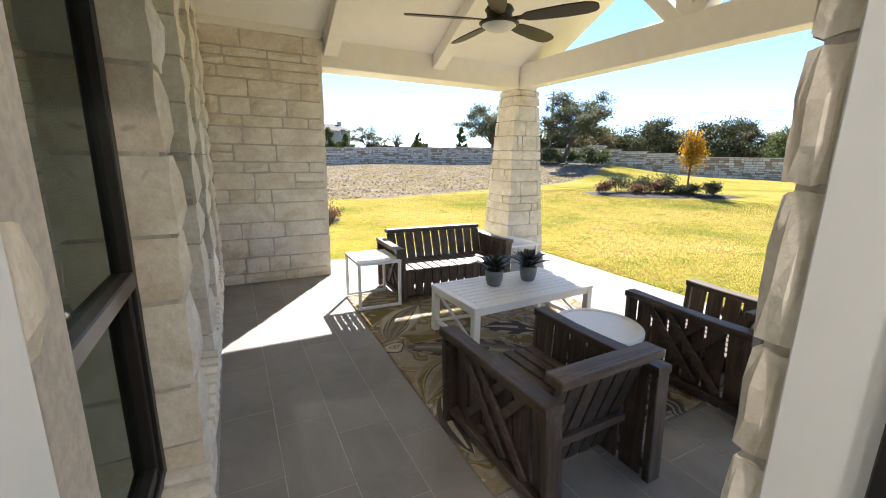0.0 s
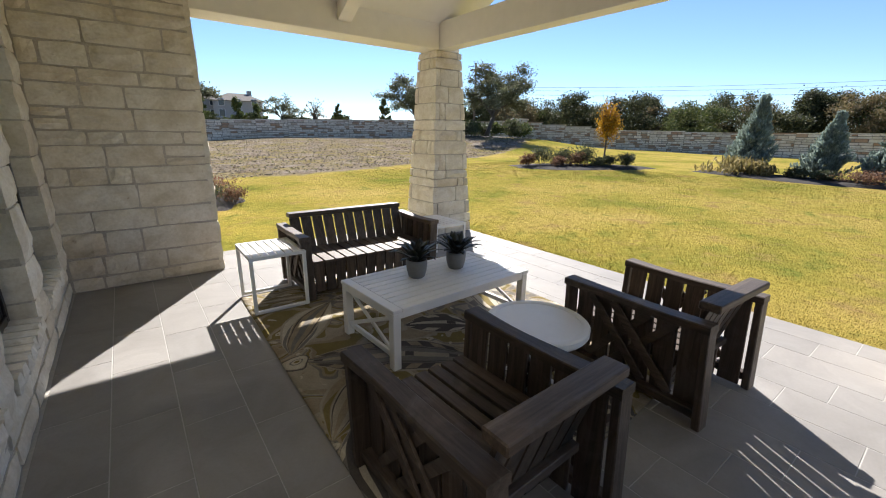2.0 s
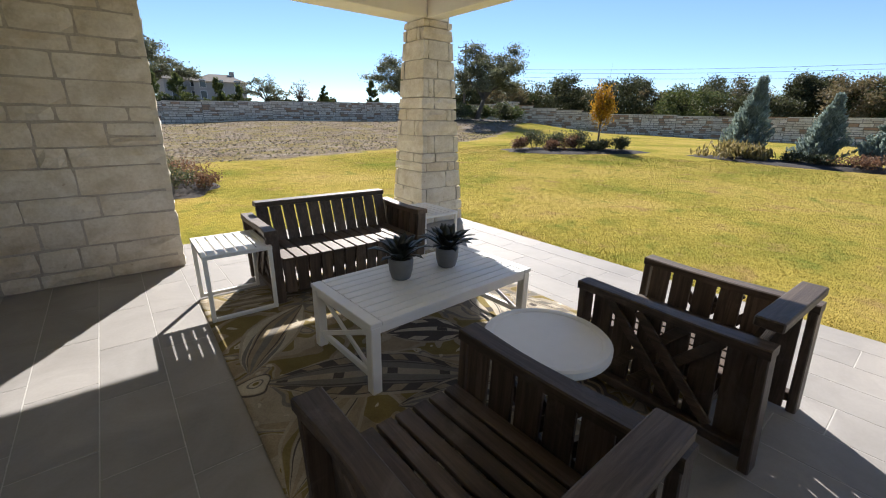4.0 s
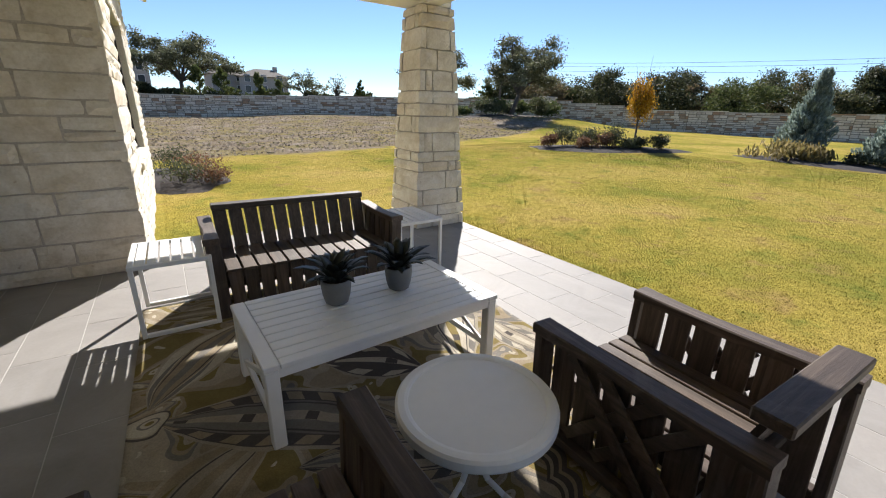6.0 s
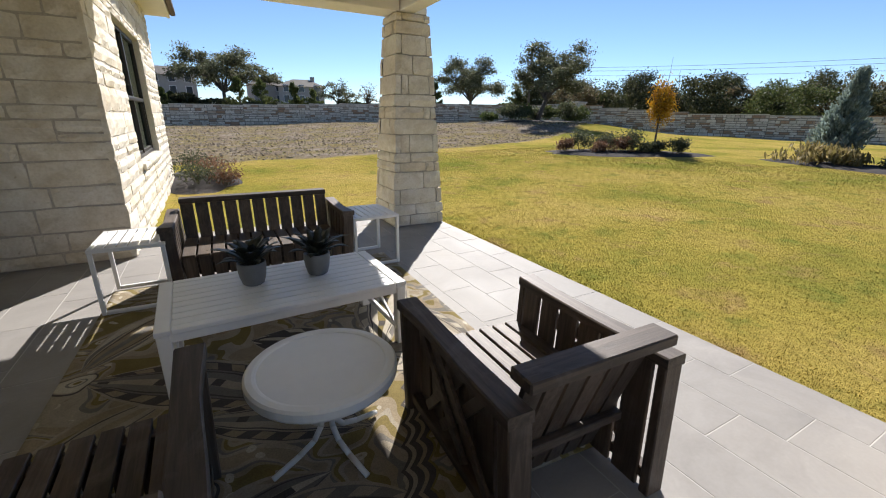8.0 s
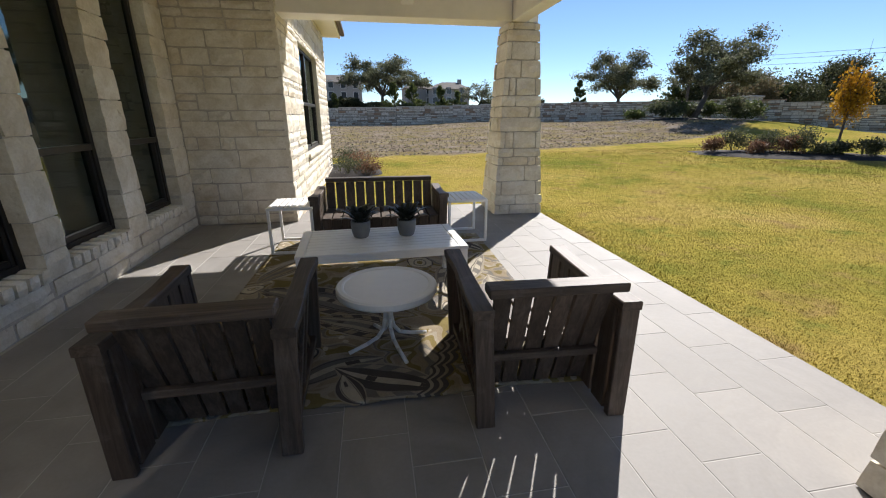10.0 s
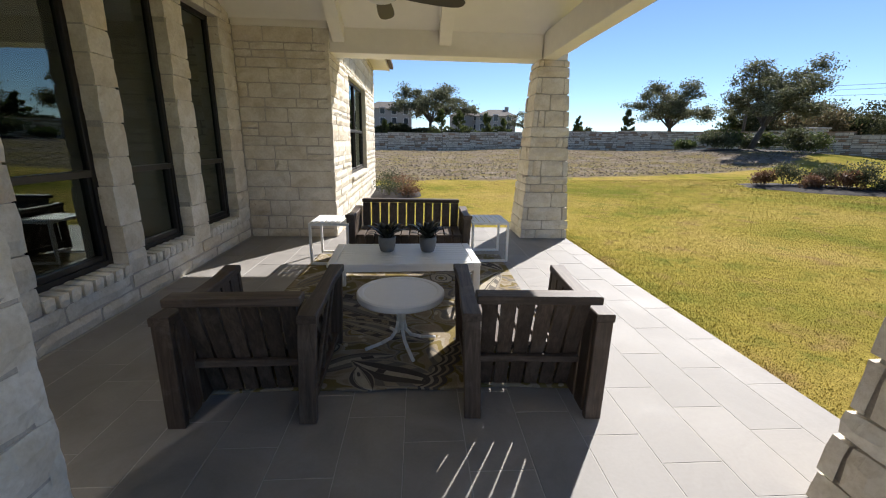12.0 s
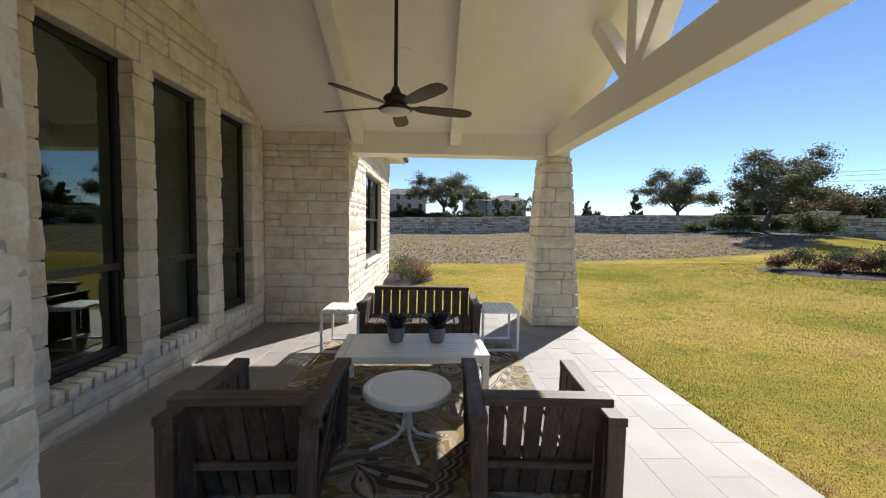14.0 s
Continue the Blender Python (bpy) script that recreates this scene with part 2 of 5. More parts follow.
    for spec in (
        (1.25, 2.55, 40, 0.40, 0.17, (tan, pale, tan, gold), 3.0),
        (1.33, 3.62, 52, 0.48, 0.17, (grey, tan, cream, grey), 2.0),
        (1.70, 2.78, -34, 0.66, 0.215, (pale, grey, dark, tan), 24.0),
        (2.25, 3.02, -36, 0.30, 0.175, (cream, dark, dark, cream), 9.0),
        (2.05, 2.28, -28, 0.46, 0.15, (grey, pale, dark, tan), 20.0),
        (1.88, 1.78, 24, 0.30, 0.15, (cream, grey, pale, tan), 8.0),
        (2.16, 1.60, 155, 0.34, 0.16, (cream, dark, grey, pale), 12.0),
        (1.97, 1.55, 115, 0.16, 0.075, (cream, cream, dark, dark), 7.0),
        (2.95, 3.25, 62, 0.62, 0.20, (gold, cream, grey, cream), 18.0),
        (3.20, 2.75, 100, 0.34, 0.13, (cream, pale, grey, cream), 12.0),
        (2.75, 3.95, 20, 0.50, 0.17, (tan, cream, grey, gold), 14.0),
        (3.15, 4.10, -50, 0.36, 0.14, (cream, dark, tan, cream), 10.0),
        (2.10, 3.90, -20, 0.45, 0.16, (gold, pale, grey, cream), 12.0),
        (1.03, 2.00, 80, 0.30, 0.11, (cream, dark, grey, cream), 9.0),
        (1.45, 4.25, -12, 0.34, 0.12, (cream, tan, gold, cream), 8.0),
    ):
        c = leaf(c, *spec)
    # roses
    for x, y, r in ((1.06, 3.08, 0.105), (2.80, 2.45, 0.12), (1.62, 1.95, 0.11), (2.62, 3.55, 0.12)):
        off = node(nt, "ShaderNodeVectorMath")
        off.operation = "SUBTRACT"
        nt.links.new(add.outputs[0], off.inputs[0])
        off.inputs[1].default_value = (x + 0.15, y + 0.15, 0.15)
        flat = node(nt, "ShaderNodeVectorMath")
        flat.operation = "MULTIPLY"
        nt.links.new(off.outputs[0], flat.inputs[0])
        flat.inputs[1].default_value = (1 / r, 1 / r, 0)
        ln = node(nt, "ShaderNodeVectorMath")
        ln.operation = "LENGTH"
        nt.links.new(flat.outputs[0], ln.inputs[0])
        tone = stepped(calc("MULTIPLY", ln.outputs["Value"], 0.7), [(0.0, gold), (0.14, cream), (0.26, grey), (0.34, cream), (0.62, pale), (0.66, dark)])
        c = mix(nt, calc("LESS_THAN", ln.outputs["Value"], 1.04), c, tone)
    # scalloped band along the front right
    sp = nt.nodes.new("ShaderNodeSeparateXYZ")
    nt.links.new(v, sp.inputs[0])
    lane = calc("ADD", calc("SUBTRACT", sp.outputs[0], calc("MULTIPLY_ADD", sp.outputs[1], 0.42, 1.74)), calc("MULTIPLY", calc("ABSOLUTE", calc("SINE", calc("MULTIPLY", sp.outputs[1], 24.0))), -0.035))
    near = calc("LESS_THAN", sp.outputs[1], 2.35)
    trail_tone = stepped(calc("ADD", calc("MULTIPLY", lane, 3.0), 0.5), [(0.0, dark), (0.50, pale), (0.56, dark), (0.66, tan), (0.72, dark), (0.82, gold)])
    c = mix(nt, calc("MULTIPLY", near, calc("MULTIPLY", calc("GREATER_THAN", lane, -0.02), calc("LESS_THAN", lane, 0.12))), c, trail_tone)
    pile = noise_at(nt, v, 160, 3)
    worn = noise_at(nt, v, 6.0, 4, 0.6)
    c = mix(nt, 1.0, c, ramp(nt, pile, [(0.3, (0.78, 0.78, 0.78)), (0.7, (1.1, 1.1, 1.1))]), "MULTIPLY")
    c = mix(nt, 1.0, c, ramp(nt, worn, [(0.3, (0.82, 0.81, 0.80)), (0.65, (1.05, 1.05, 1.05))]), "MULTIPLY")
    nt.links.new(c, b.inputs["Base Color"])
    b.inputs["Roughness"].default_value = 1.0
    b.inputs["Specular IOR Level"].default_value = 0.05
    bump(nt, b, pile, 0.3, 0.004)
    return m


M_RUG = rug_material()


def lawn_colour(nt, v):
    """Green, straw and worn brown patches of the lawn."""
    blotch = noise_at(nt, v, 0.30, 4, 0.6, 0.3)
    patch = noise_at(nt, v, 1.5, 6, 0.68, 0.4)
    mid = noise_at(nt, v, 9.0, 5, 0.7)
    fine = noise_at(nt, v, 38.0, 5, 0.75)
    c = ramp(nt, blotch, [(0.32, (0.200, 0.203, 0.042)), (0.48, (0.335, 0.275, 0.066)), (0.68, (0.435, 0.325, 0.108))])
    c = mix(nt, ramp(nt, patch, [(0.30, (0.78, 0.78, 0.78)), (0.46, (0, 0, 0))]), c, (0.138, 0.176, 0.040))
    c = mix(nt, ramp(nt, patch, [(0.55, (0, 0, 0)), (0.68, (0.8, 0.8, 0.8))]), c, (0.300, 0.205, 0.095))
    c = mix(nt, 1.0, c, ramp(nt, mid, [(0.28, (0.76, 0.77, 0.72)), (0.62, (1.10, 1.09, 1.05))]), "MULTIPLY")
    return mix(nt, 1.0, c, ramp(nt, fine, [(0.3, (0.66, 0.68, 0.64)), (0.62, (1.02, 1.01, 1.0))]), "MULTIPLY"), fine


def blade_material():
    m, nt, b = material("lawn_blades")
    c, fine = lawn_colour(nt, world_coords(nt))
    c = mix(nt, 1.0, c, ramp(nt, random_value(nt, True), [(0, (0.85, 0.9, 0.82)), (0.7, (1.15, 1.13, 1.08)), (1, (1.4, 1.34, 1.4))]), "MULTIPLY")
    nt.links.new(c, b.inputs["Base Color"])
    b.inputs["Roughness"].default_value = 0.85
    b.inputs["Specular IOR Level"].default_value = 0.15
    return m


M_BLADES = blade_material()


def ground_material():
    m, nt, b = material("lawn_and_dry_field")
    v = world_coords(nt)
    sep = nt.nodes.new("ShaderNodeSeparateXYZ")
    nt.links.new(v, sep.inputs[0])

    def math_node(op, a, bb):
        n = nt.nodes.new("ShaderNodeMath")
        n.operation = op
        for i, q in enumerate((a, bb)):
            if hasattr(q, "is_output"):
                nt.links.new(q, n.inputs[i])
            else:
                n.inputs[i].default_value = q
        return n.outputs[0]

    grass, fine = lawn_colour(nt, v)
    dry = ramp(nt, noise_at(nt, v, 0.9, 6, 0.7, 0.5), [(0.3, (0.150, 0.112, 0.075)), (0.5, (0.235, 0.195, 0.150)), (0.72, (0.330, 0.290, 0.240))])
    dry = mix(nt, ramp(nt, noise_at(nt, v, 0.55, 5, 0.65), [(0.44, (0, 0, 0)), (0.60, (0.75, 0.75, 0.75))]), dry, (0.225, 0.185, 0.070))
    dry = mix(nt, 1.0, dry, ramp(nt, noise_at(nt, v, 7.0, 6, 0.8), [(0.32, (0.42, 0.40, 0.38)), (0.62, (1.2, 1.2, 1.2))]), "MULTIPLY")
    edge = math_node("ADD", math_node("MULTIPLY", math_node("MULTIPLY", sep.outputs[0], sep.outputs[0]), 0.0122), 14.6)
    wob = math_node("MULTIPLY", math_node("SUBTRACT", noise_at(nt, v, 0.5, 4), 0.5), 2.0)
    field = math_node("SUBTRACT", math_node("ADD", sep.outputs[1], wob), edge)
    left = math_node("SUBTRACT", 27.0, sep.outputs[0])
    field = math_node("MINIMUM", field, left)
    fac = ramp(nt, field, [(0.0, (0, 0, 0)), (0.35, (1, 1, 1))])
    nt.links.new(mix(nt, fac, grass, dry), b.inputs["Base Color"])
    b.inputs["Roughness"].default_value = 1.0
    b.inputs["Specular IOR Level"].default_value = 0.0
    bump(nt, b, fine, 0.8, 0.03)
    return m


M_GROUND = ground_material()


def foliage(name, stops, rough=0.6):
    m, nt, b = material(name)
    r = random_value(nt, True)
    v = world_coords(nt)
    c = mix(nt, 1.0, ramp(nt, r, stops), ramp(nt, noise_at(nt, v, 0.8, 3), [(0.3, (0.7, 0.7, 0.7)), (0.7, (1.15, 1.15, 1.15))]), "MULTIPLY")
    nt.links.new(c, b.inputs["Base Color"])
    b.inputs["Roughness"].default_value = rough
    b.inputs["Specular IOR Level"].default_value = 0.2
    tl = nt.nodes.new("ShaderNodeBsdfTranslucent")
    nt.links.new(c, tl.inputs["Color"])
    mx = nt.nodes.new("ShaderNodeMixShader")
    mx.inputs[0].default_value = 0.42
    nt.links.new(b.outputs[0], mx.inputs[1])
    nt.links.new(tl.outputs[0], mx.inputs[2])
    nt.links.new(mx.outputs[0], nt.nodes["Material Output"].inputs["Surface"])
    return m


F_OAK = foliage("oak_leaves", [(0, (0.075, 0.085, 0.045)), (0.6, (0.145, 0.155, 0.090)), (1, (0.22, 0.22, 0.14))])
F_CEDAR = foliage("cedar_foliage", [(0, (0.055, 0.075, 0.026)), (0.6, (0.10, 0.125, 0.04)), (1, (0.16, 0.17, 0.06))])
F_DARK = foliage("dark_thicket_leaves", [(0, (0.030, 0.038, 0.018)), (0.6, (0.066, 0.074, 0.034)), (1, (0.12, 0.115, 0.055))])
F_TAN = foliage("fading_leaves", [(0, (0.12, 0.11, 0.05)), (0.6, (0.19, 0.155, 0.08)), (1, (0.25, 0.18, 0.10))])
F_GOLD = foliage("golden_autumn_leaves", [(0, (0.34, 0.16, 0.012)), (0.6, (0.50, 0.27, 0.02)), (1, (0.60, 0.38, 0.04))])
F_BLUE = foliage("blue_cypress_foliage", [(0, (0.15, 0.195, 0.165)), (0.6, (0.26, 0.32, 0.275)), (1, (0.36, 0.43, 0.38))])
F_SHRUB = foliage("grey_green_shrub_leaves", [(0, (0.050, 0.062, 0.030)), (0.6, (0.095, 0.105, 0.055)), (1, (0.16, 0.16, 0.09))])
F_RUST = foliage("rusty_shrub_leaves", [(0, (0.13, 0.062, 0.036)), (0.6, (0.21, 0.12, 0.075)), (1, (0.28, 0.18, 0.11))])
F_GRASSY = foliage("dry_ornamental_grass", [(0, (0.18, 0.15, 0.05)), (0.6, (0.28, 0.22, 0.085)), (1, (0.36, 0.29, 0.15))])
M_MULCH = plain("dark_mulch", (0.034, 0.026, 0.022), 1.0, vary=0.6, grain=22, relief=0.9)


# ---- building helpers ----
def link(name, me, mat, parent=None, label="", smooth=False):
    if mat is not None and not me.materials:
        me.materials.append(mat)
    if smooth:
        me.polygons.foreach_set("use_smooth", [True] * len(me.polygons))
    ob = new(name, me)
    ob.parent = parent
    if label:
        ob["label"] = label
    return ob


def part(name, bm, mat, parent=None, label="", smooth=False):
    me = bpy.data.meshes.new(name)
    bm.to_mesh(me)
    bm.free()
    return link(name, me, mat, parent, label, smooth)


def thing(name, m, label, category, group="", kind=""):
    ob = new(name)
    ob.matrix_world = m
    ob.empty_display_size = 0.1
    return tagged(ob, label, category, group, kind)


def add_box(bm, lo, hi, bevel=0.0, m=None):
    g = bmesh.ops.create_cube(bm, size=1.0)
    vs = g["verts"]
    for v in vs:
        v.co = Vector([(l + h) / 2 + c * (h - l) for l, h, c in zip(lo, hi, v.co)])
    if bevel:
        es = list({e for v in vs for e in v.link_edges})
        r = bmesh.ops.bevel(bm, geom=es, offset=bevel, segments=1, affect="EDGES")
        vs = list({v for f in r["faces"] for v in f.verts})
    if m is not None:
        bmesh.ops.transform(bm, matrix=m, verts=vs)
    return vs


def box(lo, hi, bevel=0.0, m=None):
    bm = bmesh.new()
    add_box(bm, lo, hi, bevel, m)
    return bm


def add_tube(bm, a, b, r0, r1=None, seg=10, caps=True):
    a, b = Vector(a), Vector(b)
    d = b - a
    m = Matrix.Translation((a + b) / 2) @ d.to_track_quat("Z", "Y").to_matrix().to_4x4()
    bmesh.ops.create_cone(bm, cap_ends=caps, segments=seg, radius1=r0, radius2=r0 if r1 is None else r1, depth=d.length, matrix=m)


def lathe(profile, seg=32):
    """A turned solid from (radius, height) pairs."""
    bm = bmesh.new()
    rings = []
    for r, z in profile:
        if r < 1e-5:
            rings.append([bm.verts.new((0, 0, z))])
        else:
            rings.append([bm.verts.new((r * math.cos(2 * math.pi * i / seg), r * math.sin(2 * math.pi * i / seg), z)) for i in range(seg)])
    for p, q in zip(rings, rings[1:]):
        for i in range(seg):
            j = (i + 1) % seg
            vs = [p[i % len(p)], p[j % len(p)], q[j % len(q)], q[i % len(q)]]
            vs = [v for k, v in enumerate(vs) if v not in vs[:k]]
            if len(vs) > 2:
                bm.faces.new(vs)
    bmesh.ops.recalc_face_normals(bm, faces=bm.faces)
    return bm


def structure(name, bm, mat, label, category):
    return tagged(part(name, bm, mat), label, category, kind="structure")


# ---- stones ----
STONES = {}


def stone_mesh(w, h, d, variant, mat, rough=1.0):
    """A split-faced block, front at +y (y=0 plane), back at -d; its face bulges and its edge wavers."""
    key = (round(w / 0.03), round(h / 0.015), round(d / 0.02), variant, mat.name)
    if key in STONES:
        return STONES[key]
    rng = random.Random(hash(key[:4]) & 0xFFFF)
    nx = 3 if w < 0.32 else 4
    nz = 2 if h < 0.16 else 3
    verts, faces, ids = [], [], {}
    for j in range(nz + 1):
        for i in range(nx + 1):
            rim = i in (0, nx) or j in (0, nz)
            x = (i / nx - 0.5) * w
            z = (j / nz - 0.5) * h
            if rim:
                y = -0.012 + rng.uniform(-0.006, 0.002) * rough
                x += rng.uniform(-0.004, 0.004)
                z += rng.uniform(-0.004, 0.004)
                if i in (0, nx) and j in (0, nz):
                    x *= 1 - 0.010 / w
                    z *= 1 - 0.010 / h
            else:
                y = rng.uniform(-0.004, 0.010) * rough
                x += rng.uniform(-0.15, 0.15) * w / nx
                z += rng.uniform(-0.15, 0.15) * h / nz
            ids[i, j] = len(verts)
            verts.append((x, y, z))
    for j in range(nz):
        for i in range(nx):
            faces.append((ids[i + 1, j], ids[i, j], ids[i, j + 1], ids[i + 1, j + 1]))
    loop = [(i, 0) for i in range(nx)] + [(nx, j) for j in range(nz)] + [(i, nz) for i in range(nx, 0, -1)] + [(0, j) for j in range(nz, 0, -1)]
    back = {}
    for p in loop:
        x, y, z = verts[ids[p]]
        back[p] = len(verts)
        verts.append((x, -d, z))
    for a, b in zip(loop, loop[1:] + loop[:1]):
        faces.append((ids[a], ids[b], back[b], back[a]))
    me = bpy.data.meshes.new("stone")
    me.from_pydata(verts, [], faces)
    me.materials.append(mat)
    STONES[key] = me
    return me


def courses(z0, z1, rng, choices=(0.10, 0.13, 0.165, 0.2, 0.2, 0.24)):
    zs = [z0]
    while zs[-1] < z1 - 0.16:
        zs.append(zs[-1] + rng.choice(choices))
    if z1 - zs[-1] < 0.07 and len(zs) > 1:
        zs[-1] = z1
    else:
        zs.append(z1)
    return zs


def lay(parent, m, w, h, d, rng, mat, rough=1.0, name="stone"):
    ob = new(name, stone_mesh(w, h, d, rng.randrange(3), mat, rough))
    ob.parent = parent
    ob.matrix_local = m
    return ob


def face_matrix(origin, n):
    n = Vector(n).normalized()
    u = n.cross(Vector((0, 0, 1)))
    return Matrix(((u.x, n.x, 0, origin[0]), (u.y, n.y, 0, origin[1]), (u.z, n.z, 1, origin[2]), (0, 0, 0, 1)))


def stone_rect(parent, face, u0, v0, u1, v1, zs, rng, depth=0.09, mat=None, lengths=(0.16, 0.62), top=None):
    """Lay coursed stones over a rectangle of a wall face. top: upper edge as a function of u (a gable)."""
    mat = mat or M_STONE
    for a, b in zip(zs, zs[1:]):
        a2, b2 = max(a, v0), min(b, v1)
        if b2 - a2 < 0.045:
            continue
        u = u0
        while u < u1 - 1e-4:
            ln = rng.uniform(*lengths) * (1.15 if b2 - a2 > 0.15 else 1.0)
            if u1 - (u + ln) < 0.13:
                ln = u1 - u
            pieces = [(a2, b2)]
            if b2 - a2 > 0.19 and ln < 0.5 and rng.random() < 0.3:
                c = a2 + (b2 - a2) * rng.uniform(0.4, 0.6)
                pieces = [(a2, c), (c, b2)]
            for p, q in pieces:
                if top is not None and top(u + ln / 2) < p + 0.05:
                    continue
                if top is not None:
                    q = min(q, max(top(u), top(u + ln)) + 0.02)
                g = 0.006 + rng.random() * 0.004
                m = face @ Matrix.Translation((u + ln / 2, rng.uniform(-0.004, 0.006), (p + q) / 2)) @ pose(0, 0, 0, 0, rng.uniform(-0.6, 0.6), 0)
                lay(parent, m, ln - 2 * g, q - p - 2 * g, depth, rng, mat)
            u += ln


# ---- the plan (metres) ----
WX = -0.22        # face of the window wall
FY = 5.53         # face of the end wall
PX = 1.09         # outer face of the house beyond
EX = 4.725        # patio edge
HY = 0.465        # face of the door wall
CX = 4.335        # column line
COLS = (5.86, 0.26)
BEAM0, BEAM1 = 2.67, 3.02
RIDGE = 3.095
WINDOWS = [(0.74, 1.76), (1.96, 2.85), (3.09, 3.97), (4.295, 5.16)]
SILL, HEAD, MEET = 0.38, 2.96, 1.17


def ceiling_z(y):
    return 3.05 + 0.5 * (2.42 - abs(y - RIDGE))


# patio slab and its tiles
slab = structure("floor", box((-0.4, -6.0, -0.25), (EX - 0.004, 6.34, -0.0016)), M_GROUT, "grey porcelain tile patio floor with pale grout joints", "floor")

# window wall: backing with real openings
bm = bmesh.new()
WB = WX - 0.020
add_box(bm, (WB - 0.25, HY - 0.3, 0), (WB, 5.9, SILL - 0.09))
add_box(bm, (WB - 0.25, HY - 0.3, HEAD), (WB, 5.9, 3.0))
edges = [HY - 0.3] + [v for w in WINDOWS for v in w] + [5.9]
for a, b in zip(edges[::2], edges[1::2]):
    add_box(bm, (WB - 0.25, a, SILL - 0.09), (WB, b, HEAD))
gv = [bm.verts.new((x, y, z)) for x in (WB - 0.25, WB) for y, z in ((HY - 0.3, 3.0), (5.9, 3.0), (RIDGE, 4.4))]
bm.faces.new(gv[:3][::-1])
bm.faces.new(gv[3:])
bm.faces.new((gv[1], gv[4], gv[5], gv[2]))
bm.faces.new((gv[0], gv[2], gv[5], gv[3]))
wall_west = structure("wall_west", bm, M_MORTAR, "cream limestone window wall with pale mortar joints", "wall")

# end wall and the house wall beyond it
bm = bmesh.new()
add_box(bm, (WX - 0.3, FY + 0.021, 0), (PX - 0.021, FY + 0.3, 3.05))
wall_north = structure("wall_north", bm, M_MORTAR, "cream limestone end wall of the patio", "wall")
HW = (7.20, 9.60, 0.80, 2.60)      # window of the house wall: y0, y1, z0, z1
bm = bmesh.new()
add_box(bm, (PX - 0.3, FY + 0.3, -0.25), (PX - 0.018, HW[0], 3.45))
add_box(bm, (PX - 0.3, HW[1], -0.25), (PX - 0.018, 11.6, 3.45))
add_box(bm, (PX - 0.3, HW[0], -0.25), (PX - 0.018, HW[1], HW[2]))
add_box(bm, (PX - 0.3, HW[0], HW[3]), (PX - 0.018, HW[1], 3.45))
add_box(bm, (-6.0, 11.3, -0.25), (PX - 0.3, 11.6, 3.45))
wall_house = structure("wall_east", bm, M_MORTAR, "sunlit cream limestone house wall with a window", "wall")

# door wall with its doorway, and the wall that runs back from its corner
DL, DR, CORNER = -0.215, 0.84, 1.15
bm = bmesh.new()
add_box(bm, (DR + 0.02, 0.20, 0), (CORNER - 0.025, HY - 0.025, 3.0))
add_box(bm, (DL - 0.3, 0.20, 2.45), (DR + 0.02, HY - 0.025, 3.0))
add_box(bm, (CORNER - 0.3, -6.0, -0.1), (CORNER - 0.025, 0.20, 3.6))
add_box(bm, (CORNER - 0.08, 0.205, 0.0), (CORNER - 0.017, HY - 0.017, 3.0))
wall_south = structure("wall_south", bm, M_MORTAR, "cream limestone door wall and corner", "wall")

# ceiling: two slopes, with roof above and eaves
bm = bmesh.new()
for s in (1, -1):
    e = 2.56
    pts = []
    for dy, dz in ((0, 0), (e, -0.5 * e)):
        pts.append((RIDGE + s * dy, 4.26 + dz))
    v = [bm.verts.new((x, y, z)) for x in (WX - 0.2, 4.66) for y, z in pts] + [bm.verts.new((x, y, z + 0.16)) for x in (WX - 0.2, 4.66) for y, z in pts]
    for f in ((0, 1, 3, 2), (4, 6, 7, 5), (0, 2, 6, 4), (1, 5, 7, 3), (0, 4, 5, 1), (2, 3, 7, 6)):
        bm.faces.new([v[i] for i in f])
bmesh.ops.recalc_face_normals(bm, faces=bm.faces)
structure("ceiling", bm, M_CEIL, "vaulted cream painted board ceiling", "ceiling")
bm = bmesh.new()
for s in (1, -1):
    prof = ((0.0, 4.43), (2.56, 3.15), (3.44, 2.90), (3.44, 2.96), (2.56, 3.22), (0.0, 4.50))
    v = [bm.verts.new((x, RIDGE + s * dy, z)) for x in (WX - 6.0, 4.72) for dy, z in prof]
    bm.faces.new(v[:6])
    bm.faces.new(v[6:][::-1])
    for i in range(6):
        j = (i + 1) % 6
        bm.faces.new((v[i], v[i + 6], v[j + 6], v[j]))
bmesh.ops.recalc_face_normals(bm, faces=bm.faces)
structure("roof", bm, M_SHINGLE, "grey brown shingle roof over the patio", "roof")
bm = bmesh.new()
for s in (1, -1):
    ys = sorted((RIDGE + s * 2.57, RIDGE + s * 3.42))
    add_box(bm, (PX + 0.02, ys[0], 2.865), (4.70, ys[1], 2.885))
    ys = sorted((RIDGE + s * 3.43, RIDGE + s * 3.47))
    add_box(bm, (PX + 0.02, ys[0], 2.84), (4.74, ys[1], 2.97))
structure("soffit", bm, M_PAINT, "cream painted soffit and fascia of the patio roof", "eave")
# eave of the house beyond
bm = bmesh.new()
add_box(bm, (-1.0, 6.65, 3.42), (PX + 0.38, 12.0, 3.5))
add_box(bm, (PX + 0.36, 6.65, 3.40), (PX + 0.42, 12.0, 3.58))
structure("eave", bm, M_PAINT, "painted house eave with fascia", "eave")
bm = bmesh.new()
add_box(bm, (PX + 0.425, 6.65, 3.45), (PX + 0.53, 12.0, 3.57), 0.02)
structure("gutter", bm, M_GUTTER, "brown metal eave gutter", "gutter")

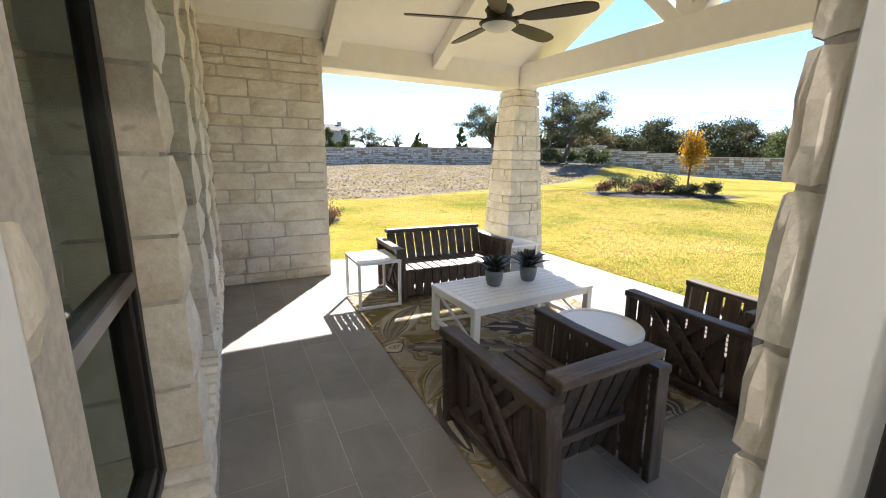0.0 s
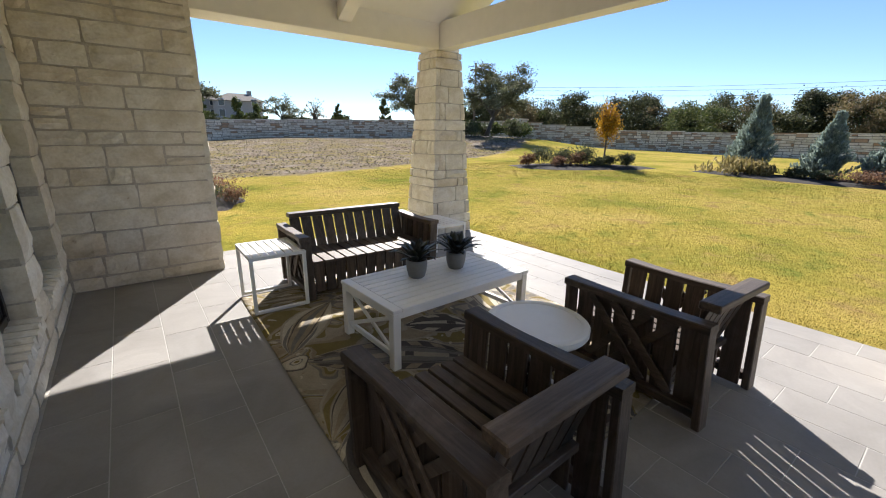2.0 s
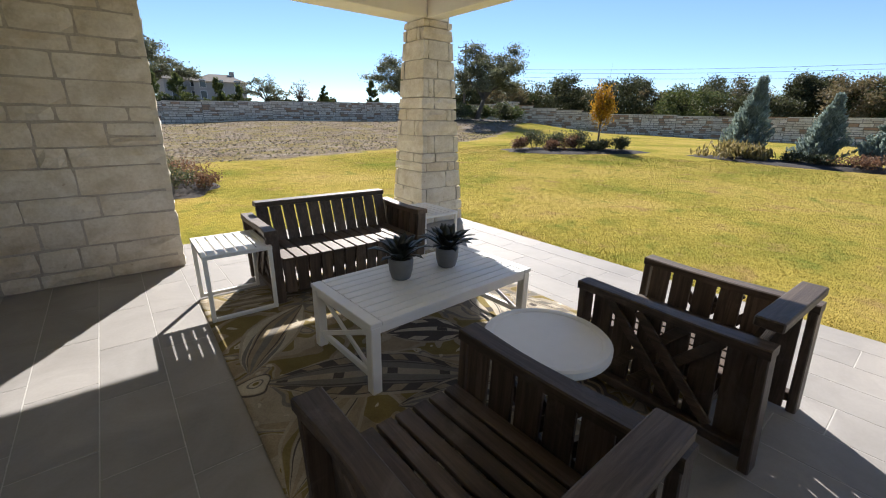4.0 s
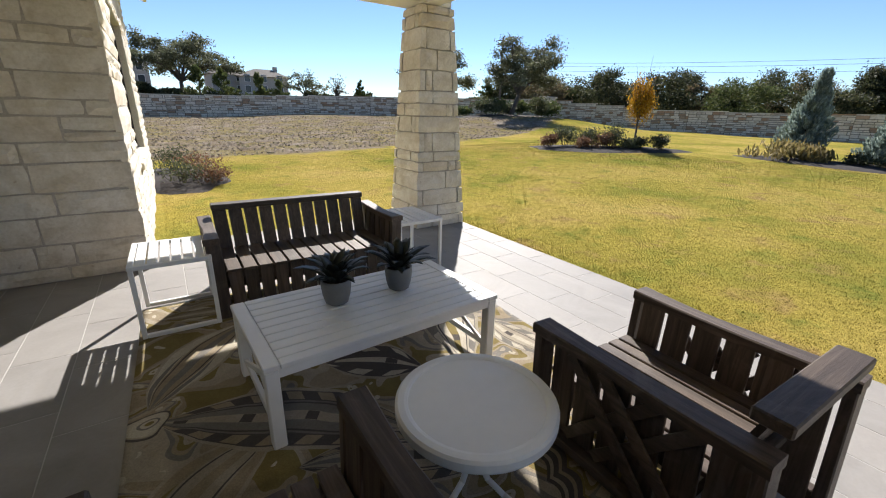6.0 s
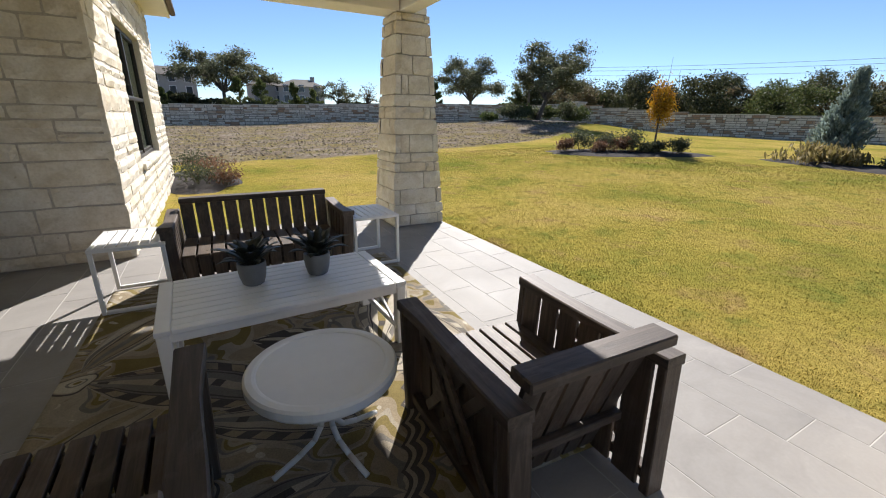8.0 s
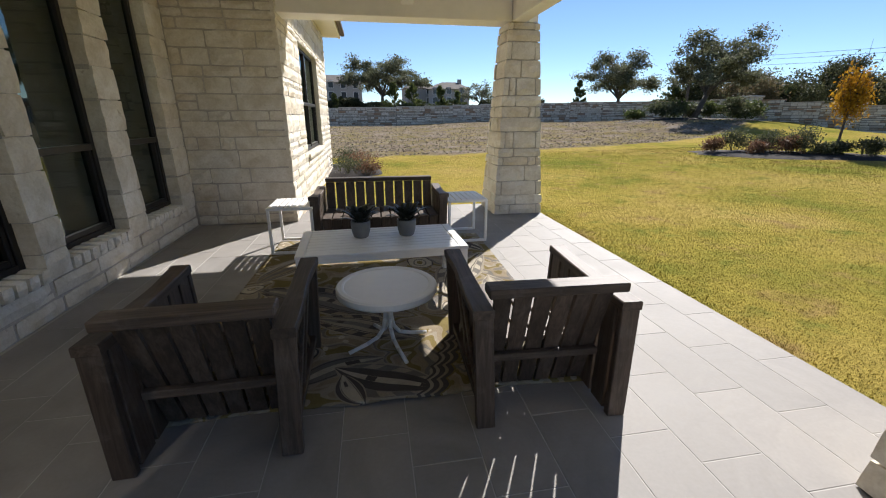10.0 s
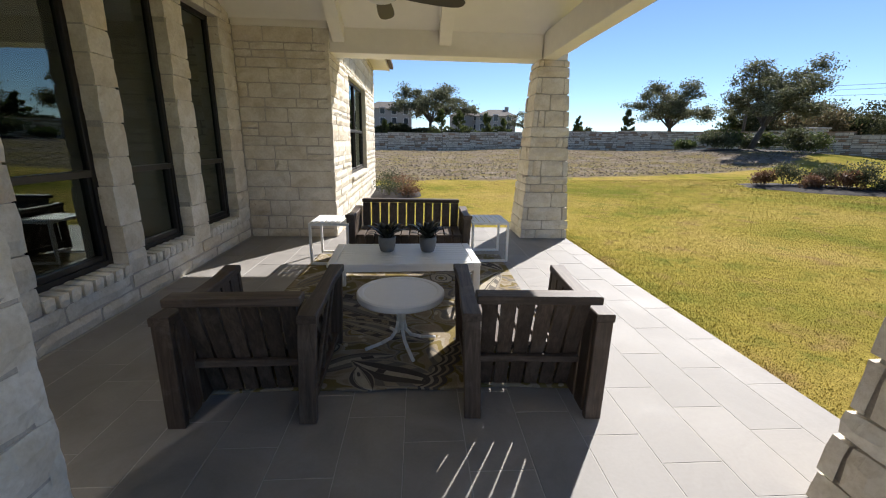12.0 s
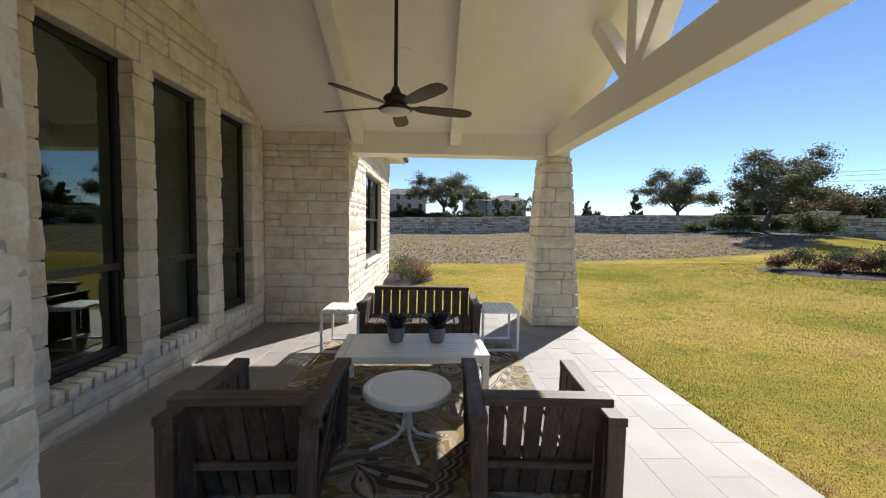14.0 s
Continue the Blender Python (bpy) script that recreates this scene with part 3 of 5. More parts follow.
# beams, rafters and the gable truss
beams = thing("timber_frame", pose(0, 0, 0), "cream painted timber beams, rafters and open gable truss", "beam", kind="structure")
part("beam", box((PX - 0.02, 5.62, BEAM0), (CX - 0.19, 6.02, BEAM1), 0.006), M_PAINT, beams)
part("beam", box((CORNER - 0.02, 0.15, BEAM0), (CX - 0.19, 0.52, BEAM1), 0.006), M_PAINT, beams)
part("beam", box((CX - 0.18, -0.2, BEAM0 + 0.004), (CX + 0.03, 6.1, BEAM1 + 0.004), 0.006), M_PAINT, beams)
part("wall_plate", box((WX, FY - 0.012, 2.96), (PX - 0.02, FY + 0.3, 3.09), 0.004), M_PAINT, beams)
part("wall_plate", box((PX - 0.018, 5.60, BEAM1 + 0.004), (CX - 0.19, 6.0, BEAM1 + 0.07), 0.004), M_PAINT, beams)
for y in COLS:
    part("post_block", box((CX - 0.20, y - 0.215, BEAM0 + 0.002), (CX + 0.20, y + 0.215, BEAM1 + 0.05), 0.006), M_PAINT, beams)


def rafter(x0, x1, y_to, depth, s, lift=0.0):
    bm = bmesh.new()
    ln = abs(y_to - RIDGE)
    v = [bm.verts.new((x, RIDGE + s * dy, 4.265 - 0.5 * dy + dz + lift)) for x in (x0, x1) for dy, dz in ((0.0, -depth), (ln, -depth), (ln, 0.0), (0.0, 0.0))]
    for f in ((0, 1, 2, 3), (4, 7, 6, 5), (0, 4, 5, 1), (1, 5, 6, 2), (2, 6, 7, 3), (3, 7, 4, 0)):
        bm.faces.new([v[i] for i in f])
    bmesh.ops.recalc_face_normals(bm, faces=bm.faces)
    return bm


for x in (1.21, 2.715):
    part("rafter", rafter(x - 0.085, x + 0.085, 5.615, 0.20, 1), M_PAINT, beams)
    part("rafter", rafter(x - 0.085, x + 0.085, RIDGE - 2.52, 0.20, -1), M_PAINT, beams)
for s in (1, -1):
    a, b = Vector((CX - 0.07, RIDGE - 0.08 + s * 0.10, BEAM1)), Vector((CX - 0.07, RIDGE - 0.04 + s * 0.86, 3.84))
    d = (b - a).normalized()
    m = Matrix.Translation(a) @ d.to_track_quat("Z", "X").to_matrix().to_4x4()
    part("strut", box((-0.075, -0.085, -0.10), (0.075, 0.085, (b - a).length), 0.004, m), M_PAINT, beams)
part("king_post", box((CX - 0.15, RIDGE - 0.16, BEAM1 - 0.01), (CX + 0.01, RIDGE + 0.02, 4.15), 0.004), M_PAINT, beams)
part("ridge_beam", box((WX + 0.01, RIDGE - 0.07, 4.00), (CX + 0.3, RIDGE + 0.07, 4.30), 0.004), M_PAINT, beams)
bm = bmesh.new()
for pts in (((CX + 0.28, 6.03, 2.66), (CX + 0.28, 6.10, 2.60)), ((CX + 0.28, 6.10, 2.60), (CX + 0.28, 6.10, 2.54))):
    add_tube(bm, *pts, 0.03, seg=8)
downspout = tagged(part("downspout", bm, M_GUTTER), "short brown downspout elbow under the roof edge", "downspout", kind="structure")


# windows
def window(name, m, w, h, meet, label, mull=0):
    """Local: x along the wall, +y outwards, z up from the sill."""
    win = thing(name, m, label, "window", kind="structure")
    f = 0.055
    bm = bmesh.new()
    for lo, hi in (((0, -0.07, 0), (f, 0.0, h)), ((w - f, -0.07, 0), (w, 0.0, h)), ((f, -0.07, 0), (w - f, 0.0, f)), ((f, -0.07, h - f), (w - f, 0.0, h))):
        add_box(bm, lo, hi, 0.004)
    part("window_frame", bm, M_FRAME, win)
    part("meeting_rail", box((f, -0.062, meet - 0.028), (w - f, 0.004, meet + 0.028), 0.005), M_RAIL, win)
    for i in range(mull):
        x = w * (i + 1) / (mull + 1)
        part("mullion", box((x - 0.035, -0.066, f), (x + 0.035, 0.002, h - f), 0.004), M_FRAME, win)
    bm = bmesh.new()
    for lo, hi in (((f, -0.066, f), (f + 0.04, -0.012, meet - 0.03)), ((w - f - 0.04, -0.066, f), (w - f, -0.012, meet - 0.03)), ((f + 0.04, -0.066, f), (w - f - 0.04, -0.012, f + 0.045))):
        add_box(bm, lo, hi, 0.004)
    part("sash", bm, M_FRAME, win)
    for z0, z1, y in ((f, meet - 0.028, -0.045), (meet + 0.028, h - f, -0.03)):
        p = part("pane", box((f, y - 0.003, z0), (w - f, y, z1)), M_GLASS, win)
        p.visible_shadow = False
    return win


for i, (a, b) in enumerate(WINDOWS):
    window("window_%d" % (i + 1), Matrix(((0, 1, 0, WX - 0.13), (-1, 0, 0, b), (0, 0, 1, SILL), (0, 0, 0, 1))), b - a, HEAD - SILL, MEET - SILL, "tall dark bronze single-hung window with tinted glass")
window("window_5", Matrix(((0, 1, 0, PX - 0.10), (-1, 0, 0, HW[1]), (0, 0, 1, HW[2]), (0, 0, 0, 1))), HW[1] - HW[0], HW[3] - HW[2], 0.85, "wide dark bronze window in the sunlit house wall", 1)

# doorway: white jambs, dark weather strip
door = thing("door_1", pose(0, 0, 0), "open doorway with white painted jambs", "door", kind="structure")
part("jamb", box((DR - 0.012, -0.12, 0), (DR + 0.03, HY - 0.078, 2.44), 0.004), M_TRIM, door)
part("jamb", box((DL - 0.05, -0.12, 0), (DL - 0.008, 0.585, 2.44), 0.004), M_TRIM, door)
part("head", box((DL - 0.05, 0.0, 2.40), (DR + 0.03, 0.40, 2.46), 0.004), M_TRIM, door)
part("weather_strip", box((DR - 0.030, 0.17, 0.0), (DR - 0.013, 0.25, 2.40), 0.003), M_FRAME, door)
part("threshold", box((DL, -0.1, 0.0), (DR, 0.40, 0.02), 0.004), M_FRAME, door)

# room behind the windows
bm = bmesh.new()
add_box(bm, (-5.2, -0.3, -0.05), (WB - 0.25, 9.0, -0.01))
structure("floor_inside", bm, M_ROOMFLOOR, "dark wood floor of the room inside", "floor")
bm = bmesh.new()
add_box(bm, (-5.3, -0.3, 0), (-5.2, 9.1, 3.0))
add_box(bm, (-5.2, 9.0, 0), (WB - 0.25, 9.1, 3.0))
add_box(bm, (WB - 0.35, 5.91, 0), (WB - 0.25, 9.0, 3.0))
add_box(bm, (-5.2, -0.4, 0), (DL - 0.05, -0.3, 3.0))
structure("wall_inside", bm, M_ROOM, "beige painted walls of the room inside", "wall")
structure("ceiling_inside", box((-5.3, -0.4, 3.0), (WB - 0.25, 9.1, 3.1)), M_CEIL, "pale ceiling of the room inside", "ceiling")


# unseen hall behind the doorway; its downlights are added to brighten the jambs
bm = bmesh.new()
add_box(bm, (-2.4, -3.6, -0.05), (-0.41, -0.41, -0.004))
structure("floor_hall", bm, M_ROOMFLOOR, "dark wood floor of the hall inside", "floor")
bm = bmesh.new()
add_box(bm, (-2.5, -3.6, 0), (-2.4, -0.4, 2.75))
add_box(bm, (-2.5, -3.7, 0), (CORNER - 0.302, -3.6, 2.75))
structure("wall_hall", bm, M_TRIM, "white painted walls of the hall inside", "wall")
structure("ceiling_hall", box((-2.5, -3.7, 2.752), (CORNER - 0.302, -0.13, 2.85)), M_CEIL, "white painted ceiling of the hall inside", "ceiling")


# ---- furniture ----
def slatted_seat(name, m, w, dep, n_back, n_seat, arm, back, label, category, group=""):
    """A boxy slatted seat that faces +y, its feet on z = 0."""
    seat = thing(name, m, label, category, group)
    hw, hd = w / 2, dep / 2
    for s in (-1, 1):
        # armrest board, its outer edge waisted and flaring at the front
        bm = bmesh.new()
        rows = []
        for k in range(11):
            f = k / 10
            y = -hd + 2 * hd * f
            out = hw - 0.014 * math.sin(math.pi * f ** 1.6) ** 2 + 0.006 * f ** 6
            dip = -0.010 * math.sin(math.pi * f)
            xs = (s * (hw - 0.10), s * (hw - 0.094), s * (out - 0.006), s * out)
            tops = (-0.006, 0.0, 0.0, -0.006)
            ring = [bm.verts.new((x, y, arm + dip + dz)) for x, dz in zip(xs, tops)] + [bm.verts.new((x, y, arm - 0.044 + dip)) for x in (xs[3], xs[0])]
            rows.append(ring)
        for p, q in zip(rows, rows[1:]):
            for j in range(6):
                bm.faces.new((p[j], p[(j + 1) % 6], q[(j + 1) % 6], q[j]))
        bm.faces.new(rows[0])
        bm.faces.new(rows[-1][::-1])
        bmesh.ops.recalc_face_normals(bm, faces=bm.faces)
        part("armrest", bm, WOOD[1], seat)
        for y0 in (-hd + 0.004, hd - 0.044):
            part("post", box((min(s * (hw - 0.004), s * (hw - 0.096)), y0, 0), (max(s * (hw - 0.004), s * (hw - 0.096)), y0 + 0.04, arm - 0.043), 0.005), WOOD[2], seat)
        xa, xb = sorted((s * (hw - 0.03), s * (hw - 0.085)))
        part("bottom_rail", box((xa, -hd + 0.046, 0.05), (xb, hd - 0.046, 0.10), 0.004), WOOD[1], seat)
        n = 6
        step = (dep - 0.10) / n
        xa, xb = sorted((s * (hw - 0.078), s * (hw - 0.096)))
        for i in range(n):
            y0 = -hd + 0.05 + i * step
            part("side_slat", box((xa, y0 + 0.010, 0.012), (xb, y0 + step - 0.010, arm - 0.044), 0.003), WOOD[2], seat)
        # crossed laths on the outer face
        lo, hi = 0.102, arm - 0.046
        run = (dep - 0.10) * 0.52
        k = 0
        for shift in (-0.075, 0.075):
            for slope in (1, -1):
                ya, yb = (-run / 2 + shift, run / 2 + shift) if slope > 0 else (run / 2 + shift, -run / 2 + shift)
                a, b = Vector((0, ya, lo)), Vector((0, yb, hi))
                d = b - a
                xo = s * (hw - (0.040 if slope > 0 else 0.058))
                mm = Matrix.Translation((xo, ya, lo)) @ d.to_track_quat("Z", "X").to_matrix().to_4x4()
                q = d.to_track_quat("Z", "X").to_matrix()
                thin = 0 if abs(q.col[0].x) > 0.5 else 1
                l, h = [-0.024, -0.024, 0.03], [0.024, 0.024, d.length - 0.03]
                l[thin], h[thin] = -0.008, 0.008
                part("cross_lath", box(l, h, 0.002, mm), WOOD[1], seat)
                k += 1
    # back
    iw = hw - 0.104
    ends = 0.03 if w < 1.0 else -0.004
    part("top_rail", box((-iw - ends, -hd - 0.004, back - 0.046), (iw + ends, -hd + 0.105, back), 0.006), WOOD[0], seat)
    step = 2 * iw / n_back
    top, bot = Vector((0, -hd + 0.070, back - 0.053)), Vector((0, -hd + 0.275, 0.045))
    d = bot - top
    for i in range(n_back):
        x0 = -iw + i * step
        bm = bmesh.new()
        vs = []
        for p in (top, bot):
            for dx in (0.009, step - 0.009):
                for dy in (-0.011, 0.011):
                    vs.append(bm.verts.new((x0 + dx, p.y + dy, p.z)))
        for f in ((0, 1, 3, 2), (4, 6, 7, 5), (0, 2, 6, 4), (1, 5, 7, 3), (0, 4, 5, 1), (2, 3, 7, 6)):
            bm.faces.new([vs[j] for j in f])
        bmesh.ops.recalc_face_normals(bm, faces=bm.faces)
        part("back_slat", bm, WOOD[2], seat)
    t = (0.275 - top.z) / d.z
    yb = top.y + d.y * t
    part("back_strut", box((-iw, yb - 0.050, 0.255), (iw, yb - 0.014, 0.295), 0.004), WOOD[0], seat)
    # seat slats and front apron
    sh = 0.365
    step = 2 * iw / n_seat
    for i in range(n_seat):
        x0 = -iw + i * step
        part("seat_slat", box((x0 + 0.008, top.y + d.y * (sh - top.z) / d.z + 0.014, sh - 0.022), (x0 + step - 0.008, hd - 0.015, sh), 0.003), WOOD[1], seat)
        part("apron_slat", box((x0 + 0.008, hd - 0.052, 0.06), (x0 + step - 0.008, hd - 0.032, sh - 0.023), 0.003), WOOD[2], seat)
    part("seat_bearer", box((-iw, hd - 0.10, sh - 0.09), (iw, hd - 0.054, sh - 0.023), 0.003), WOOD[0], seat)
    part("seat_bearer", box((-iw, -hd + 0.285, sh - 0.09), (iw, -hd + 0.33, sh - 0.023), 0.003), WOOD[0], seat)
    # the sides draw in towards the feet and the rear posts rake back
    for ob in seat.children:
        for v in ob.data.vertices:
            f = max(0.0, 1 - v.co.z / arm)
            v.co.x -= math.copysign(0.022 * f, v.co.x) * min(1.0, abs(v.co.x) / iw)
            v.co.y += 0.040 * f * min(0.0, v.co.y) / hd
    return seat


armchair = slatted_seat("armchair", pose(2.984, 1.625, 0.0, 0, 0, -2.1), 0.812, 0.895, 6, 7, 0.615, 0.712, "dark weathered brown slatted wooden armchair with crossed side laths", "chair", "armchairs round the rug")
copy_thing(armchair, pose(1.397, 1.617, 0.0, 0, 0, 1.2))
RUG_Z = 0.012
loveseat = slatted_seat("loveseat", pose(2.232, 4.415, RUG_Z, 0, 0, 179.2), 1.505, 0.74, 11, 12, 0.61, 0.712, "dark weathered brown slatted wooden loveseat on the rug", "loveseat")

# coffee table
ct = thing("coffee_table", pose(2.205, 2.983, RUG_Z, 0, 0, 2.6), "white painted metal coffee table with slatted top and crossed ends", "table")
HX, HYT, TZ = 0.668, 0.360, 0.437
for s in (-1, 1):
    part("end_board", box((min(s * HX, s * (HX - 0.07)), -HYT, TZ - 0.028), (max(s * HX, s * (HX - 0.07)), HYT, TZ), 0.004), M_WHITE, ct)
    part("side_board", box((-HX + 0.072, min(s * HYT, s * (HYT - 0.05)), TZ - 0.028), (HX - 0.072, max(s * HYT, s * (HYT - 0.05)), TZ), 0.004), M_WHITE, ct)
    part("apron", box((-HX + 0.05, min(s * (HYT - 0.012), s * (HYT - 0.034)), TZ - 0.075), (HX - 0.05, max(s * (HYT - 0.012), s * (HYT - 0.034)), TZ - 0.029), 0.003), M_WHITE, ct)
    part("end_apron", box((min(s * (HX - 0.012), s * (HX - 0.034)), -HYT + 0.05, TZ - 0.075), (max(s * (HX - 0.012), s * (HX - 0.034)), HYT - 0.05, TZ - 0.029), 0.003), M_WHITE, ct)
    for r in (-1, 1):
        x, y = s * (HX - 0.035), r * (HYT - 0.035)
        part("leg", box((x - 0.03, y - 0.03, 0), (x + 0.03, y + 0.03, TZ - 0.03), 0.005), M_WHITE, ct)
        a, b = Vector((s * (HX - 0.036 - 0.009 * r), -r * (HYT - 0.066), 0.10)), Vector((s * (HX - 0.036 - 0.009 * r), r * (HYT - 0.066), TZ - 0.076))
        d = b - a
        q = d.to_track_quat("Z", "X").to_matrix()
        thin = 0 if abs(q.col[0].x) > 0.5 else 1
        l, h = [-0.014, -0.014, 0.0], [0.014, 0.014, d.length]
        l[thin], h[thin] = -0.008, 0.008
        part("cross_brace", box(l, h, 0.002, Matrix.Translation(a) @ q.to_4x4()), M_WHITE, ct)
    part("stretcher", box((s * (HX - 0.035) - 0.012, -HYT + 0.066, 0.075), (s * (HX - 0.035) + 0.012, HYT - 0.066, 0.115), 0.003), M_WHITE, ct)
n = 8
step = 2 * (HYT - 0.052) / n
for i in range(n):
    y0 = -HYT + 0.052 + i * step
    part("slat", box((-HX + 0.073, y0 + 0.0045, TZ - 0.024), (HX - 0.073, y0 + step - 0.0045, TZ - 0.002), 0.003), M_WHITE, ct)


def side_table(m):
    st = thing("side_table", m, "white painted metal side table with slatted top and sled base", "table", "side tables by the loveseat")
    hx, hy, z = 0.235, 0.285, 0.508
    r = 0.014
    for s in (-1, 1):
        for q in (-1, 1):
            part("leg", box((s * (hx - 0.016) - r, q * (hy - 0.016) - r, 0), (s * (hx - 0.016) + r, q * (hy - 0.016) + r, z - 0.03), 0.003), M_WHITE, st)
        part("base_rail", box((-hx + 0.031, s * (hy - 0.016) - r, 0.0), (hx - 0.031, s * (hy - 0.016) + r, 0.028), 0.003), M_WHITE, st)
        part("top_rail", box((-hx, s * (hy - 0.016) - 0.016, z - 0.029), (hx, s * (hy - 0.016) + 0.016, z - 0.001), 0.003), M_WHITE, st)
        part("side_rail", box((s * (hx - 0.016) - 0.016, -hy + 0.033, z - 0.029), (s * (hx - 0.016) + 0.016, hy - 0.033, z - 0.001), 0.003), M_WHITE, st)
    n = 6
    step = 2 * (hx - 0.034) / n
    for i in range(n):
        x0 = -hx + 0.034 + i * step
        part("slat", box((x0 + 0.006, -hy + 0.033, z - 0.012), (x0 + step - 0.006, hy - 0.033, z), 0.003), M_WHITE, st)
    return st


st1 = side_table(pose(1.278, 4.300, RUG_Z, 0, 0, -0.8))
copy_thing(st1, pose(3.227, 4.415, RUG_Z, 0, 0, 1.0))

# round table
rt = thing("round_table", pose(2.208, 1.990, RUG_Z), "white round metal table with raised rim on bent tube legs", "table")
part("tabletop", lathe([(0, 0.392), (0.285, 0.392), (0.305, 0.382), (0.312, 0.395), (0.312, 0.425), (0.302, 0.434), (0.278, 0.435), (0.266, 0.432), (0.262, 0.428), (0, 0.428)], 56), M_WHITE, rt, smooth=False)
for i in range(4):
    a = radians(20 + 90 * i)
    bm = bmesh.new()
    pts = [(0.020, 0.392), (0.022, 0.20), (0.035, 0.13), (0.075, 0.075), (0.15, 0.045), (0.27, 0.016)]
    for p, q in zip(pts, pts[1:]):
        add_tube(bm, (p[0] * math.cos(a), p[0] * math.sin(a), p[1]), (q[0] * math.cos(a), q[0] * math.sin(a), q[1]), 0.0125, seg=10)
    part("leg", bm, M_WHITE, rt, smooth=True)
part("collar", lathe([(0, 0.30), (0.04, 0.30), (0.04, 0.32), (0, 0.32)], 20), M_WHITE, rt)
part("collar", lathe([(0, 0.386), (0.11, 0.386), (0.11, 0.392), (0, 0.392)], 24), M_WHITE, rt)

# potted succulents
def potted_plant(m, seed):
    rng = random.Random(seed)
    pl = thing("potted_plant", m, "dark green succulent in a grey ceramic pot on the table", "plant", "potted plants on the coffee table")
    part("pot", lathe([(0, 0), (0.045, 0), (0.056, 0.008), (0.068, 0.05), (0.074, 0.10), (0.073, 0.128), (0.069, 0.130), (0.066, 0.126), (0.066, 0.108), (0, 0.108)], 36), M_POT, pl, smooth=True)
    part("soil", lathe([(0, 0.112), (0.064, 0.110), (0.064, 0.1085), (0, 0.1085)], 20), M_SOIL, pl)
    for i in range(26):
        ring = i / 26
        az = i * 2.399 + rng.uniform(-0.2, 0.2)
        ln = 0.115 + 0.085 * (1 - abs(ring - 0.65)) + rng.uniform(-0.015, 0.02)
        tilt = 0.15 + 0.85 * ring
        wd = 0.031 + 0.010 * rng.random()
        bm = bmesh.new()
        rows = []
        for k in range(6):
            t = k / 5
            bend = tilt + 0.35 * t * t
            r = 0.012 + ln * t * math.sin(bend)
            z = 0.108 + ln * t * math.cos(bend) * 1.05
            hw = wd * (0.55 + 0.9 * t) * (1 - t ** 2.6) + 0.0008
            c = Vector((r * math.cos(az), r * math.sin(az), z))
            side = Vector((-math.sin(az), math.cos(az), 0))
            up = Vector((-math.cos(az) * math.cos(bend), -math.sin(az) * math.cos(bend), math.sin(bend)))
            th = 0.004 * (1 - t) + 0.0008
            rows.append([bm.verts.new(c - side * hw + up * th * 1.4), bm.verts.new(c + up * -th), bm.verts.new(c + side * hw + up * th * 1.4), bm.verts.new(c + up * th * 0.7)])
        for a, b in zip(rows, rows[1:]):
            for j in range(4):
                bm.faces.new((a[j], a[(j + 1) % 4], b[(j + 1) % 4], b[j]))
        bm.faces.new(rows[-1])
        bm.faces.new(rows[0][::-1])
        bmesh.ops.recalc_face_normals(bm, faces=bm.faces)
        part("leaf", bm, M_LEAF, pl, smooth=True)
    return pl


potted_plant(pose(2.035, 3.045, RUG_Z + TZ) @ Matrix.Scale(1.12, 4), 1)
potted_plant(pose(2.425, 3.045, RUG_Z + TZ, 0, 0, 50) @ Matrix.Scale(1.12, 4), 2)

# rug with a ruffled front edge
bm = bmesh.new()
nx, ny = 60, 76
RX0, RX1, RY0, RY1 = 0.975, 3.375, 1.435, 4.52
grid = []
for j in range(ny + 1):
    row = []
    for i in range(nx + 1):
        x, y = RX0 + (RX1 - RX0) * i / nx, RY0 + (RY1 - RY0) * j / ny
        lift = max(0, 1 - (y - RY0) / 0.30) * (0.5 + 0.5 * math.sin(x * 9.0 + 1.1 * math.sin(x * 3.0))) * (1.0 if 1.83 < x < 2.5 else 0.0)
        yy = y + 0.018 * math.sin(x * 5.0) * max(0, 1 - (y - RY0) / 0.5)
        row.append(bm.verts.new((x + 0.024 * (y - 2.2), yy, 0.009 + 0.026 * lift)))
    grid.append(row)
for j in range(ny):
    for i in range(nx):
        bm.faces.new((grid[j][i], grid[j][i + 1], grid[j + 1][i + 1], grid[j + 1][i]))
ext = bmesh.ops.extrude_face_region(bm, geom=list(bm.faces))
bmesh.ops.translate(bm, verts=[v for v in ext["geom"] if isinstance(v, bmesh.types.BMVert)], vec=(0, 0, -0.0075))
bmesh.ops.recalc_face_normals(bm, faces=bm.faces)
tagged(part("rug", bm, M_RUG, smooth=True), "olive, tan and grey paisley outdoor rug with ruffled edge", "rug")

# ceiling fan
fan = thing("ceiling_fan", Matrix.Translation((2.007, RIDGE, 2.592)) @ Matrix.Diagonal((1.12, 1.12, 1.12, 1)), "dark bronze five-bladed ceiling fan with frosted light", "fan")
part("rod", lathe([(0, 0.22), (0.016, 0.22), (0.016, 1.43), (0, 1.43)], 14), M_FAN, fan)
part("canopy", lathe([(0, 1.27), (0.03, 1.27), (0.07, 1.36), (0.07, 1.38), (0, 1.38)], 24), M_FAN, fan)
part("motor", lathe([(0, 0.04), (0.13, 0.04), (0.145, 0.055), (0.118, 0.072), (0.088, 0.08), (0.092, 0.125), (0.105, 0.14), (0.09, 0.165), (0.055, 0.175), (0.04, 0.205), (0.026, 0.24), (0, 0.24)], 32), M_FAN, fan, smooth=True)
mg, nt, b = material("frosted_light_bowl")
